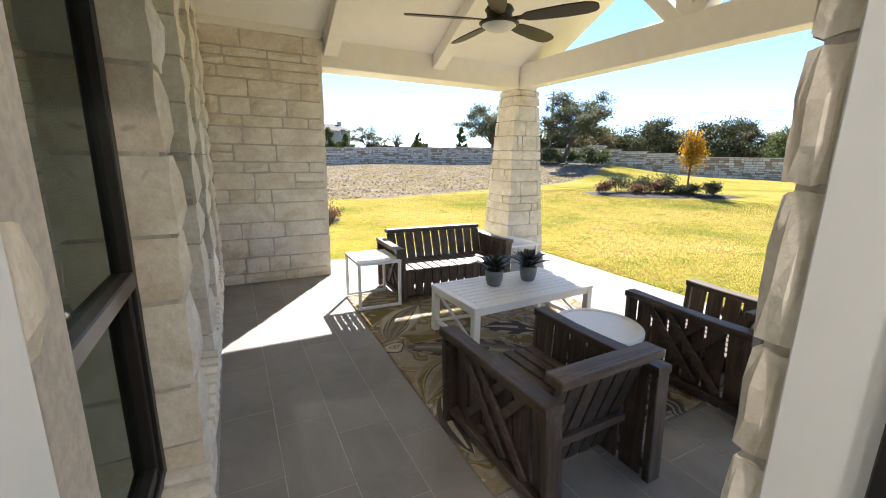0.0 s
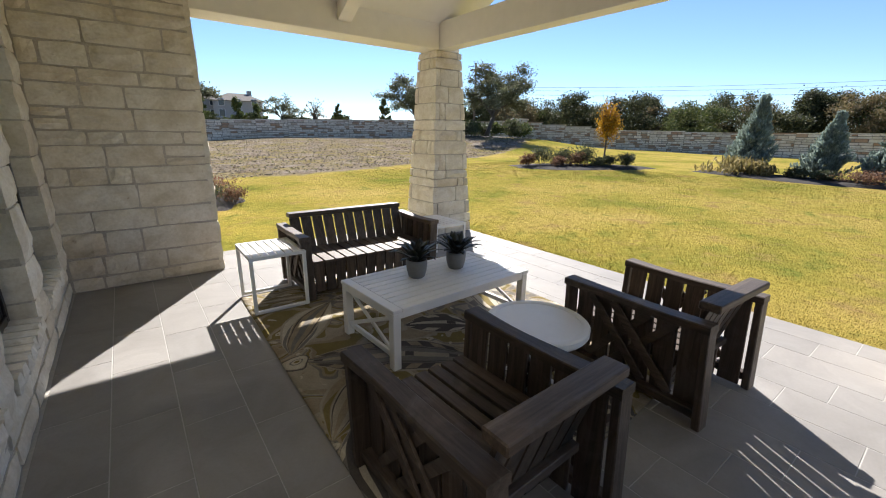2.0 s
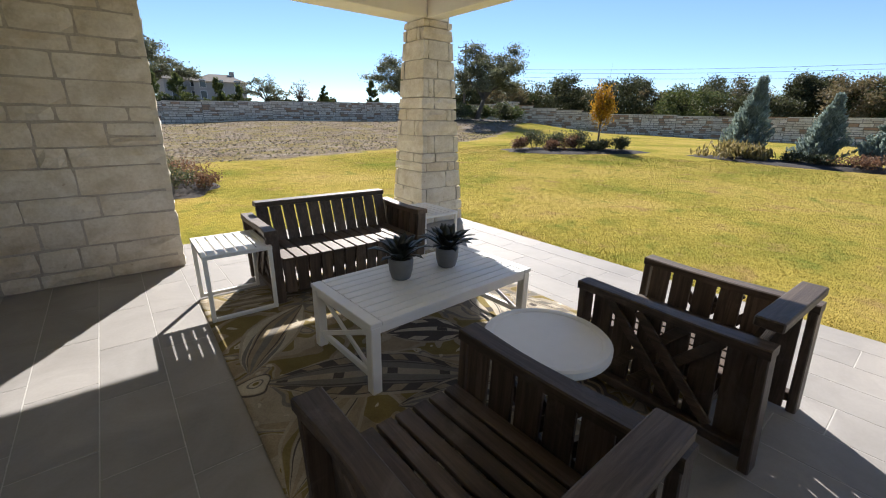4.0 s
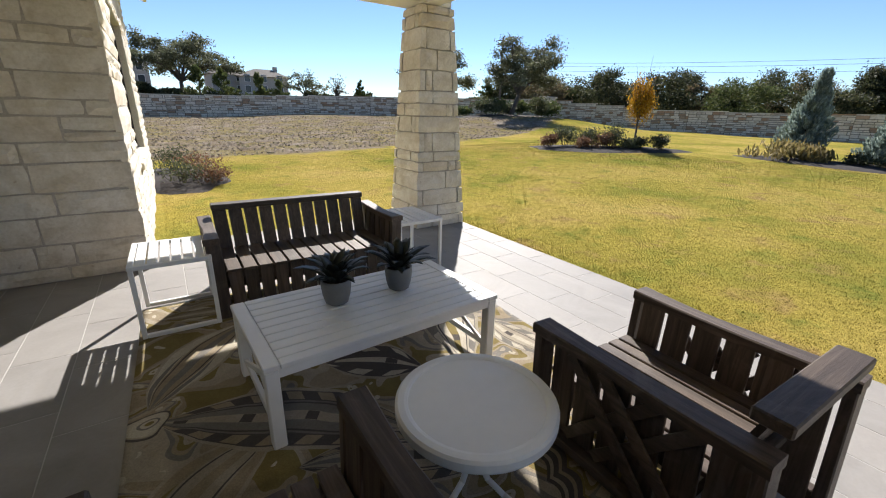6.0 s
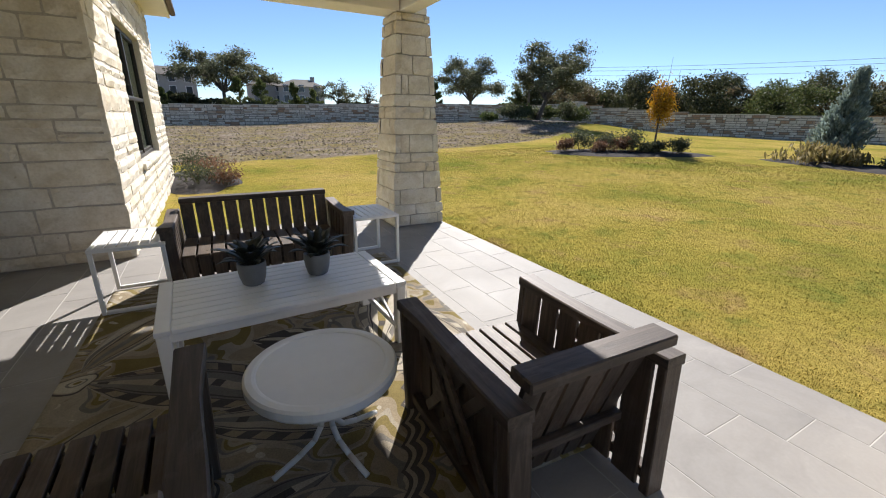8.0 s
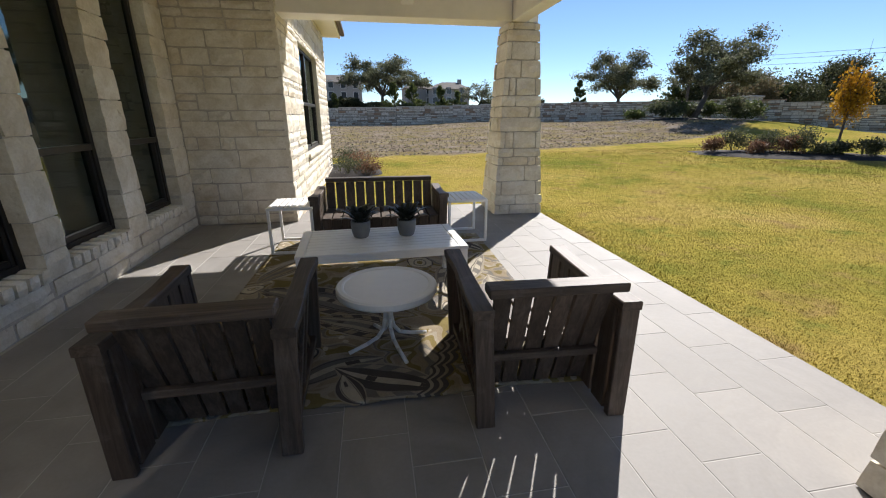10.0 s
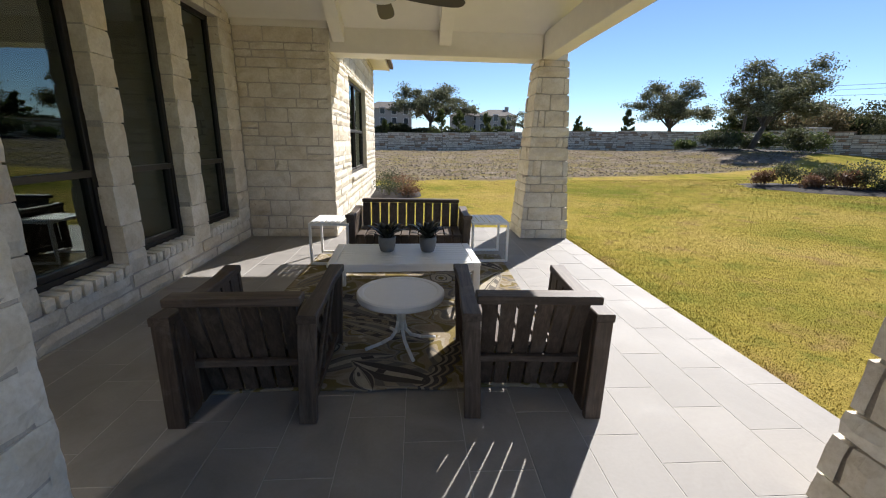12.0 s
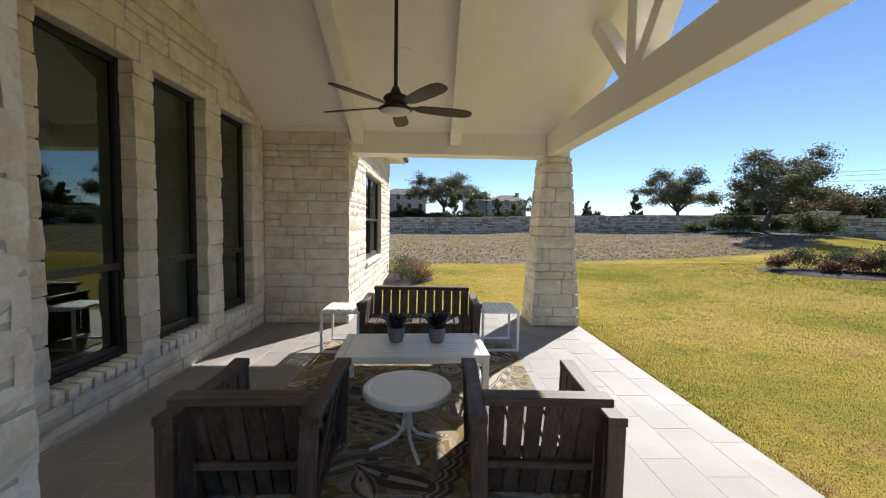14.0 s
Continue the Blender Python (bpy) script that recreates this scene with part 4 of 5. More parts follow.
b.inputs["Base Color"].default_value = (0.72, 0.70, 0.66, 1)
b.inputs["Roughness"].default_value = 0.35
part("light_bowl", lathe([(0, 0.0), (0.05, 0.004), (0.09, 0.016), (0.12, 0.036), (0.125, 0.042), (0, 0.042)], 32), mg, fan, "frosted glass light bowl", smooth=True)
for i in range(5):
    bm = bmesh.new()
    prof = [(0.10, 0.018), (0.17, 0.022), (0.21, 0.050), (0.32, 0.062), (0.48, 0.070), (0.60, 0.066), (0.66, 0.050), (0.685, 0.022)]
    rows = [[bm.verts.new((r, -w, -0.004)), bm.verts.new((r, w, -0.004)), bm.verts.new((r, w, 0.004)), bm.verts.new((r, -w, 0.004))] for r, w in prof]
    for p, q in zip(rows, rows[1:]):
        for j in range(4):
            bm.faces.new((p[j], p[(j + 1) % 4], q[(j + 1) % 4], q[j]))
    bm.faces.new(rows[0][::-1])
    bm.faces.new(rows[-1])
    bmesh.ops.recalc_face_normals(bm, faces=bm.faces)
    bmesh.ops.transform(bm, matrix=pose(0, 0, 0.075, 0, 0, 89 + 72 * i) @ pose(0, 0, 0, -13, 0, 0), verts=bm.verts)
    part("blade", bm, M_FAN, fan)

# ceiling speaker
bm = lathe([(0, 0), (0.085, 0), (0.095, -0.006), (0.095, -0.014), (0.08, -0.016), (0, -0.014)], 28)
speaker = tagged(part("ceiling_speaker", bm, M_CEIL), "round cream ceiling speaker on the sloped ceiling", "speaker")
speaker.matrix_world = pose(2.0, 4.30, 4.26 - 0.5 * (4.30 - RIDGE) - 0.001, -26.6, 0, 0)

# downlights, mostly added as fill, and a switch plate inside
ml, nt, b = material("warm_downlight_glow")
b.inputs["Emission Color"].default_value = (1.0, 0.72, 0.42, 1)
b.inputs["Emission Strength"].default_value = 22.0
# only the first is a known lamp; the other three are added fill light
for x, y, z, watts in ((-2.98, 7.6, 2.998, 5.0), (-2.98, 3.4, 2.998, 5.0), (0.25, -0.85, 2.750, 6.5), (-1.1, -1.9, 2.750, 6.0)):
    dl = thing("downlight", pose(x, y, z), "warm recessed ceiling downlight inside, from a set mostly added as fill", "lamp", "downlights inside")
    part("lens", lathe([(0, -0.002), (0.055, -0.002), (0.055, -0.006), (0, -0.006)], 24), ml, dl, "glowing lens")
    part("trim_ring", lathe([(0.056, 0), (0.078, 0), (0.076, -0.008), (0.056, -0.007)], 24), M_WHITE, dl)
    lamp = bpy.data.lights.new("downlight_beam", "AREA")
    lamp.shape, lamp.size, lamp.energy, lamp.color = "DISK", 0.11, watts, (1.0, 0.955, 0.89)
    beam = new("downlight_beam", lamp)
    beam.parent = dl
    beam.location = (0, 0, -0.012)
sw = tagged(part("switch_plate", box((0, 0, 0), (0.17, 0.008, 0.12), 0.002), M_WHITE), "white wall switch plate inside the room", "switch")
sw.location = (-3.87, 8.991, 1.68)


# ---- garden ----
LEVELS = [(5, 0, -0.06), (5, 5, -0.06), (5, -8, -0.06), (4, 9, -0.05), (2, 12, -0.03), (9, 4, -0.03), (9, 9, 0.02), (14, 12, 0.20), (17.8, 10, 0.40), (16.2, 8.4, 0.22), (20.5, 5.5, 0.08),
          (20.3, 2, 0.06), (2, 45, 0.45), (17, 44, 0.85), (36, 33.5, 1.05), (40, 22.8, 0.20), (45, 16.8, 0.0), (42, 7, 0.0), (-10, 45, 0.3), (26.6, 28, 1.25), (60, 20, 0.5),
          (20, 80, 2.6), (0, 62, 2.4), (55, 32, 0.9), (-8, 85, 3.7), (13, 85, 3.2), (80, 0, 0.2), (0, -40, 0.0), (-40, 20, 0.0), (100, 100, 3.0), (8, 20, 0.22), (1, 20, 0.1)]
LV = np.array(LEVELS)


def level(x, y):
    """Height of the ground."""
    d2 = (LV[:, 0] - x) ** 2 + (LV[:, 1] - y) ** 2 + 9.0
    w = d2 ** -1.7
    return float((w * LV[:, 2]).sum() / w.sum())


def axis(lo, hi, fine, far):
    out, v, s = [], lo, fine
    while v < hi:
        out.append(v)
        v += fine
    a, s = hi, fine
    while a < far:
        out.append(a)
        s *= 1.28
        a += s
    out.append(far)
    a, s, low = lo, fine, []
    while a > -far:
        s *= 1.28
        a -= s
        low.append(max(a, -far))
    return low[::-1] + out


gx, gy = axis(-6.0, 46.0, 1.0, 1500.0), axis(-10.0, 60.0, 1.0, 1500.0)
verts = [(x, y, level(x, y)) for y in gy for x in gx]
w = len(gx)
faces = [(j * w + i, j * w + i + 1, (j + 1) * w + i + 1, (j + 1) * w + i) for j in range(len(gy) - 1) for i in range(w - 1)]
me = bpy.data.meshes.new("ground")
me.from_pydata(verts, [], faces)
tagged(link("ground", me, M_GROUND, smooth=True), "yellow-green lawn with a dry mulched field behind", "lawn", kind="structure")


def quads(name, centres, axes_u, axes_v, mat, parent=None, label=""):
    """Many loose four-cornered leaves as one mesh."""
    c, u, v = (np.asarray(q, dtype=np.float32) for q in (centres, axes_u, axes_v))
    n = len(c)
    co = np.stack([c - u * 0.5, c - v * 0.42 + u * 0.1, c + u * 0.5, c + v * 0.42 + u * 0.1], 1).reshape(-1, 3)
    me = bpy.data.meshes.new(name)
    me.vertices.add(4 * n)
    me.vertices.foreach_set("co", co.ravel())
    me.loops.add(4 * n)
    me.loops.foreach_set("vertex_index", np.arange(4 * n, dtype=np.int32))
    me.polygons.add(n)
    me.polygons.foreach_set("loop_start", np.arange(0, 4 * n, 4, dtype=np.int32))
    me.update(calc_edges=True)
    return link(name, me, mat, parent, label)


def random_axes(rs, n, size, flat=1.0):
    u = rs.normal(size=(n, 3))
    u[:, 2] *= flat
    u /= np.linalg.norm(u, axis=1)[:, None]
    t = rs.normal(size=(n, 3))
    v = np.cross(u, t)
    v /= np.linalg.norm(v, axis=1)[:, None] + 1e-9
    s = size * rs.uniform(0.6, 1.35, size=(n, 1))
    return u * s, v * s * 0.62


def tree(name, x, y, z, height, width, label, leaf, seed, n=4200, size=0.26, clump=0.75, fork=0.22, lean=(0, 0)):
    """A short trunk, spreading crooked limbs, and leaf clumps along the twigs with sky between them."""
    rng, rs = random.Random(seed), np.random.RandomState(seed)
    t = thing(name, pose(x, y, z), label, "tree")
    bm = bmesh.new()
    top = Vector((lean[0], lean[1], height * fork))
    add_tube(bm, (0, 0, -0.3), top, 0.034 * height, 0.025 * height, seg=8)
    spots = []
    limbs = 13
    for k in range(limbs):
        a = 2 * math.pi * k / limbs + rng.uniform(-0.3, 0.3)
        rise = (k % 4) / 3 * rng.uniform(0.8, 1.0)
        reach = width * 0.5 * rng.uniform(0.80, 1.0) * (1.05 - 0.5 * rise ** 2)
        end = Vector((math.cos(a) * reach + lean[0] * 1.6, math.sin(a) * reach + lean[1] * 1.6, height * (0.42 + 0.44 * rise)))
        last, r = top, 0.016 * height
        for i in range(1, 6):
            f = i / 5
            p = top.lerp(end, f) + Vector((rng.uniform(-1, 1), rng.uniform(-1, 1), rng.uniform(-0.5, 0.8))) * 0.035 * height + Vector((0, 0, 0.12 * height * math.sin(math.pi * f)))
            add_tube(bm, last, p, r, r * 0.78, seg=6, caps=False)
            if i > 1:
                for _ in range(3):
                    q = p + Vector((rng.uniform(-1, 1), rng.uniform(-1, 1), rng.uniform(-0.45, 0.6))) * 0.14 * height
                    add_tube(bm, p, q, r * 0.4, r * 0.15, seg=4, caps=False)
                    spots += [q, p.lerp(q, 0.6)]
            last, r = p, r * 0.78
        spots.append(last)
    part("trunk", bm, M_BARK, t, smooth=True)
    cs = np.array([q[:] for q in spots])
    pick = rs.randint(0, len(cs), n)
    spread = clump * rs.uniform(0.35, 0.75, len(cs))[pick][:, None]
    c = cs[pick] + rs.normal(size=(n, 3)) * spread * np.array([0.62, 0.62, 0.40])
    c[:, 2] = np.minimum(c[:, 2], height)
    u, v = random_axes(rs, n, size, 0.7)
    quads("crown", c, u, v, leaf, t)
    return t


tree("live_oak", 4.2, 62.6, level(4.2, 62.6), 8.0, 12.0, "broad dark live oak tree beyond the garden wall", F_OAK, 3, 21000, 0.25, 1.05)
tree("live_oak", 33.1, 49.5, 1.8, 7.6, 9.4, "rounded dark live oak tree beyond the garden wall", F_OAK, 4, 20000, 0.22, 0.95)
tree("live_oak", 26.3, 28.4, level(26.3, 28.4), 6.5, 6.8, "leaning live oak tree inside the garden wall", F_OAK, 5, 24000, 0.155, 0.75, 0.26, (0.5, -0.45))
tree("oak_tree", 17.7, 58.5, 2.1, 4.0, 5.6, "small open oak tree beyond the garden wall", F_OAK, 6, 2600, 0.22, 0.6)
tree("thin_tree", 18.9, 49.8, 1.5, 4.0, 1.9, "thin half-bare tree beyond the garden wall", F_TAN, 7, 380, 0.2, 0.4)


def conifer(name, x, y, z, height, width, label, leaf, seed, n, size, up=0.9, group="", category="tree", lean=0.0, full=0.9):
    """A cone of upswept sprays with a ragged outline."""
    rs = np.random.RandomState(seed)
    t = thing(name, pose(x, y, z), label, category, group)
    bm = bmesh.new()
    add_tube(bm, (0, 0, -0.2), (0, 0, height * 0.85), 0.02 * height, 0.004 * height, seg=7)
    part("trunk", bm, M_BARK, t)
    nb = max(24, n // 90)
    hs = rs.uniform(0.04, 1.0, nb) ** 0.85
    az = rs.uniform(0, 2 * np.pi, nb)
    reach = width / 2 * (1 - hs) ** full * rs.uniform(0.7, 1.3, nb) + 0.05
    pick = rs.randint(0, nb, n)
    s = rs.uniform(0.15, 1.0, n) ** 0.7
    d = np.stack([np.cos(az), np.sin(az), np.zeros(nb)], 1)[pick]
    r = (reach[pick] * s)[:, None]
    c = d * r
    c[:, 2] = hs[pick] * height * 0.92 + s * s * 0.16 * height * (1 - hs[pick])
    c += rs.normal(size=(n, 3)) * 0.035 * width * (1.15 - 0.6 * s)[:, None]
    c[:, 1] -= lean * (c[:, 2] / height) ** 1.6
    u = d * 0.7 + np.array([0, 0, up]) + rs.normal(size=(n, 3)) * 0.45
    u /= np.linalg.norm(u, axis=1)[:, None]
    v = np.cross(u, rs.normal(size=(n, 3)))
    v /= np.linalg.norm(v, axis=1)[:, None] + 1e-9
    k = size * rs.uniform(0.6, 1.4, size=(n, 1))
    quads("crown", c, u * k, v * k * 0.38, leaf, t)
    return t


BLUE = "pale blue-green cypress tree in a mulched bed"
conifer("blue_cypress", 20.2, 6.4, level(20.5, 5.5), 3.2, 1.75, BLUE, F_BLUE, 11, 24000, 0.125, 1.5, group="blue cypresses on the lawn", lean=0.20, full=1.15)
conifer("blue_cypress", 20.35, 4.15, level(20.5, 3.3), 2.5, 1.55, BLUE, F_BLUE, 12, 20000, 0.125, 1.5, group="blue cypresses on the lawn", lean=0.20, full=1.15)
conifer("blue_cypress", 20.35, 2.5, level(20.4, 1.4), 2.4, 1.45, BLUE, F_BLUE, 13, 20000, 0.125, 1.5, group="blue cypresses on the lawn", lean=0.20, full=1.15)
CED = "green cedar tree behind the garden wall"
for i, (x, y, z, h, wd) in enumerate(((5.3, 52.5, 1.4, 4.3, 3.4), (10.5, 49.9, 1.3, 3.7, 3.2), (7.9, 57, 1.8, 4.0, 4.0), (-2.0, 56, 1.6, 2.6, 2.6), (25.4, 44.9, 1.2, 4.2, 2.4), (21.5, 49.0, 1.4, 3.4, 2.2), (36.8, 44.6, 1.2, 4.4, 4.0), (-1.4, 58, 1.9, 2.0, 2.0), (13.0, 52, 1.4, 3.0, 3.4))):
    conifer("cedar_tree", x, y, z, h, wd, CED, F_CEDAR, 20 + i, 2600, 0.30, group="cedars behind the wall")

# young golden tree
gt = thing("golden_tree", Matrix.Translation((16.75, 10.6, level(16.75, 10.6))) @ Matrix.Diagonal((0.95, 0.95, 1.22, 1)), "slender young tree with golden autumn leaves and bare top twigs", "tree")
rng, rs = random.Random(31), np.random.RandomState(31)
bm = bmesh.new()
add_tube(bm, (0, 0, -0.1), (0.05, 0.02, 1.5), 0.045, 0.026, seg=8)
tips = []
for i in range(26):
    z0 = 0.75 + 0.75 * rng.random()
    a = rng.uniform(0, 6.28)
    way = Vector((math.cos(a) * 0.5, math.sin(a) * 0.5, 1.0)).normalized()
    p0 = Vector((0.03, 0.01, z0))
    p1 = p0 + way * rng.uniform(0.4, 0.8)
    p2 = p1 + (way + Vector((rng.uniform(-.4, .4), rng.uniform(-.4, .4), 0.4))).normalized() * rng.uniform(0.3, 0.65)
    add_tube(bm, p0, p1, 0.012, 0.008, seg=5)
    add_tube(bm, p1, p2, 0.008, 0.003, seg=4)
    tips += [p0.lerp(p1, 0.6), p1, p1.lerp(p2, 0.5)]
part("trunk", bm, M_BARK, gt)
tp = np.array([t[:] for t in tips])
n = 3400
pick = rs.choice(len(tp), n, p=np.exp(-((tp[:, 2] - 1.25) / 0.42) ** 2) / np.exp(-((tp[:, 2] - 1.25) / 0.42) ** 2).sum())
c = tp[pick] + rs.normal(size=(n, 3)) * np.array([0.15, 0.15, 0.17])
c[:, :2] *= np.clip(1.5 - 0.42 * c[:, 2:3], 0.45, 1.2)
u, v = random_axes(rs, n, 0.085)
quads("crown", c, u, v, F_GOLD, gt)


def shrub(name, x, y, height, width, leaf, seed, label, n=1400, size=0.07, upright=0.3, group=""):
    rs = np.random.RandomState(seed)
    t = thing(name, pose(x, y, level(x, y) + 0.02), label, "shrub", group)
    rng = random.Random(seed)
    bm = bmesh.new()
    ends = []
    for i in range(12):
        a = rng.uniform(0, 6.28)
        e = Vector((math.cos(a) * width * 0.38 * rng.random(), math.sin(a) * width * 0.38 * rng.random(), height * rng.uniform(0.55, 0.95)))
        add_tube(bm, (e.x * 0.2, e.y * 0.2, -0.05), e, 0.008, 0.004, seg=4)
        ends.append(e[:])
    part("stems", bm, M_BARK, t)
    cs = np.concatenate([np.array(ends), rs.normal(size=(10, 3)) * [width * 0.22, width * 0.22, height * 0.12] + [0, 0, height * 0.55]])
    c = cs[rs.randint(0, len(cs), n)] + rs.normal(size=(n, 3)) * [width * 0.13, width * 0.13, height * 0.14]
    c[:, 2] = np.abs(c[:, 2]) + 0.01
    u, v = random_axes(rs, n, size)
    u[:, 2] += upright * size
    quads("foliage", c, u, v, leaf, t)
    return t


def mulch_bed(x0, y0, x1, y1, half, seed, label):
    """A long island of dark mulch that follows the ground."""
    rng = random.Random(seed)
    a, b = Vector((x0, y0, 0)), Vector((x1, y1, 0))
    d = (b - a).normalized()
    s = Vector((-d.y, d.x, 0))
    ln = (b - a).length
    bm = bmesh.new()
    rings = []
    for k in range(6):
        f = k / 5
        row = []
        for i in range(40):
            th = 2 * math.pi * i / 40
            wob = 1 + 0.10 * math.sin(3 * th + seed) + 0.05 * math.sin(7 * th)
            p = (a + b) / 2 + d * math.cos(th) * (ln / 2) * f * wob + s * math.sin(th) * half * f * wob
            row.append(bm.verts.new((p.x, p.y, level(p.x, p.y) + 0.01 + 0.075 * (1 - f ** 3) + rng.uniform(0, 0.03) * (f < 1) - 0.03 * (k == 5))))
        rings.append(row)
    for p, q in zip(rings, rings[1:]):
        for i in range(40):
            j = (i + 1) % 40
            bm.faces.new((p[i], q[i], q[j], p[j]))
    bmesh.ops.remove_doubles(bm, verts=rings[0], dist=0.001)
    bmesh.ops.recalc_face_normals(bm, faces=bm.faces)
    return tagged(part("mulch_bed", bm, M_MULCH, smooth=True), label, "flower bed")


mulch_bed(13.3, 13.2, 17.2, 8.7, 1.25, 1, "oval island bed of dark mulch on the lawn")
mulch_bed(18.9, 8.2, 19.7, 0.2, 1.55, 2, "long bed of dark mulch under the cypresses")
mulch_bed(1.35, 13.2, 1.75, 9.5, 0.85, 3, "small mulch bed beside the house wall")
GS, RS = "grey-green rounded shrub in the mulch bed", "rusty brown fading shrub in the mulch bed"
for i, (x, y, h, wd, lf) in enumerate(((13.9, 12.3, 0.45, 0.7, 1), (14.5, 12.1, 0.72, 0.9, 0), (15.0, 11.5, 0.68, 0.9, 0), (15.3, 10.9, 0.5, 0.8, 1), (15.7, 10.8, 0.74, 1.0, 0), (14.5, 11.2, 0.4, 0.7, 1), (16.0, 9.9, 0.40, 0.6, 0), (16.5, 9.4, 0.48, 0.7, 0), (15.7, 10.2, 0.36, 0.6, 0))):
    shrub("shrub", x, y, h, wd, (F_SHRUB, F_RUST)[lf], 50 + i, (GS, RS)[lf], group="shrubs of the island bed")
for i, (x, y, h, wd, lf) in enumerate(((18.7, 6.3, 0.5, 1.2, 2), (18.7, 5.6, 0.42, 0.9, 2), (19.0, 4.5, 0.36, 0.7, 0), (19.0, 3.8, 0.34, 0.8, 0), (18.9, 2.7, 0.42, 1.3, 1), (19.0, 1.6, 0.42, 1.3, 1))):
    shrub("shrub" if lf != 2 else "ornamental_grass", x, y, h, wd, (F_SHRUB, F_RUST, F_GRASSY)[lf], 70 + i, (GS, RS, "tuft of dry golden ornamental grass in mulch")[lf], 1500, 0.07 if lf != 2 else 0.13, 0.3 if lf != 2 else 1.2, group="shrubs under the cypresses")
for i, (x, y, h, wd, lf) in enumerate(((1.55, 10.4, 0.42, 1.0, 0), (1.95, 11.2, 0.45, 1.0, 1), (1.5, 12.2, 0.5, 1.0, 0), (2.05, 10.3, 0.3, 0.7, 1))):
    shrub("shrub", x, y, h, wd, (F_SHRUB, F_RUST)[lf], 90 + i, ("airy green shrub beside the house wall", "airy shrub with reddish tips beside the house")[lf], 950, 0.05, group="shrubs beside the house")
for i, (x, y, h, wd) in enumerate(((23.8, 28.3, 1.1, 2.2), (25.2, 28.9, 1.2, 2.0), (28.4, 29.3, 1.1, 1.8), (30.2, 29.0, 1.5, 2.4), (31.8, 29.4, 1.2, 2.2), (33.0, 30.2, 1.4, 2.0), (27.2, 29.6, 1.0, 1.8), (22.4, 29.6, 0.6, 1.6))):
    shrub("bush", x, y, h, wd, F_CEDAR if i % 3 else F_SHRUB, 110 + i, "wild green bush by the garden wall", 1300, 0.2, group="bushes by the garden wall")
mulch_bed(20.5, 28.6, 35.0, 28.4, 1.9, 4, "dark mulch under the oak by the garden wall")


# woods beyond the right-hand wall
def woods(name, leaf, spots, n, size, seed, label):
    rs = np.random.RandomState(seed)
    cs, us, vs = [], [], []
    for x, y, top, wd in spots:
        base = level(x, y)
        h = top - base
        m = int(n / len(spots))
        k = 40
        hub = rs.normal(size=(k, 3))
        hub /= np.linalg.norm(hub, axis=1)[:, None]
        hub = hub * [wd * 0.46, wd * 0.46, h * 0.46] * rs.uniform(0.5, 1.0, (k, 1)) + [x, y, base + h * 0.52]
        c = hub[rs.randint(0, k, m)] + rs.normal(size=(m, 3)) * [wd * 0.065, wd * 0.065, h * 0.05]
        u, v = random_axes(rs, m, size)
        cs.append(c), us.append(u), vs.append(v)
    return tagged(quads(name, np.concatenate(cs), np.concatenate(us), np.concatenate(vs), leaf), label, "woods", kind="stuff")


rng = random.Random(77)
dark, tan, green = [], [], []
for i in range(44):
    f = i / 43
    a = radians(48 - 78 * f)
    r = 56 + 5 * math.sin(i * 1.7) + (7 if i % 2 else 0)
    x, y = 2 + r * math.sin(math.pi / 2 - a), 1 + r * math.sin(a)
    top = 5.9 + 0.8 * math.sin(i * 1.3) + 0.7 * rng.random() + (1.6 if 29 < i < 35 else 0) + (0.4 if i > 20 else -0.4)
    (dark, dark, tan, dark, green)[i % 5].append((x, y, top, rng.uniform(5.5, 8.0)))
woods("dark_thicket", F_DARK, dark, 300000, 0.22, 1, "dark evergreen thicket beyond the garden wall")
woods("fading_thicket", F_TAN, tan, 85000, 0.21, 2, "olive and tan fading trees beyond the wall")
woods("green_thicket", F_CEDAR, green, 85000, 0.21, 3, "green cedars among the thicket beyond the wall")
low = [(x, 57 + 3 * math.sin(x), 2.9 + 0.9 * rng.random(), rng.uniform(3, 5)) for x in range(-3, 44, 3)] + [(39 + 2.2 * i, 47 - 3.2 * i, 3.9 + rng.random(), 5.0) for i in range(5)]
woods("low_scrub", F_DARK, low, 70000, 0.28, 4, "low dark scrub behind the garden wall")

# garden wall, stone by stone in one sheet, with coping and a pier
WALL = [(-30, 46, 1.9), (2, 45.1, 2.25), (17, 44.2, 2.66), (29, 39.5, 2.80), (36.5, 33.7, 2.85), (39.6, 23.5, 2.05), (43.2, 15.5, 1.86), (42.4, 7.5, 1.86), (40.5, -6, 1.75), (37, -30, 1.7)]
rng = random.Random(9)
verts, faces, cap_v, cap_f, core_v, core_f = [], [], [], [], [], []


def brick8(vl, fl, a, b, nrm, z0, z1, back, front):
    k = len(vl)
    for z in (z0, z1):
        for p, o in ((a, front), (b, front), (b, -back), (a, -back)):
            vl.append((p[0] + nrm[0] * o, p[1] + nrm[1] * o, z))
    fl.extend(((k, k + 1, k + 5, k + 4), (k + 1, k + 2, k + 6, k + 5), (k + 3, k, k + 4, k + 7), (k + 4, k + 5, k + 6, k + 7), (k + 2, k + 3, k + 7, k + 6)))


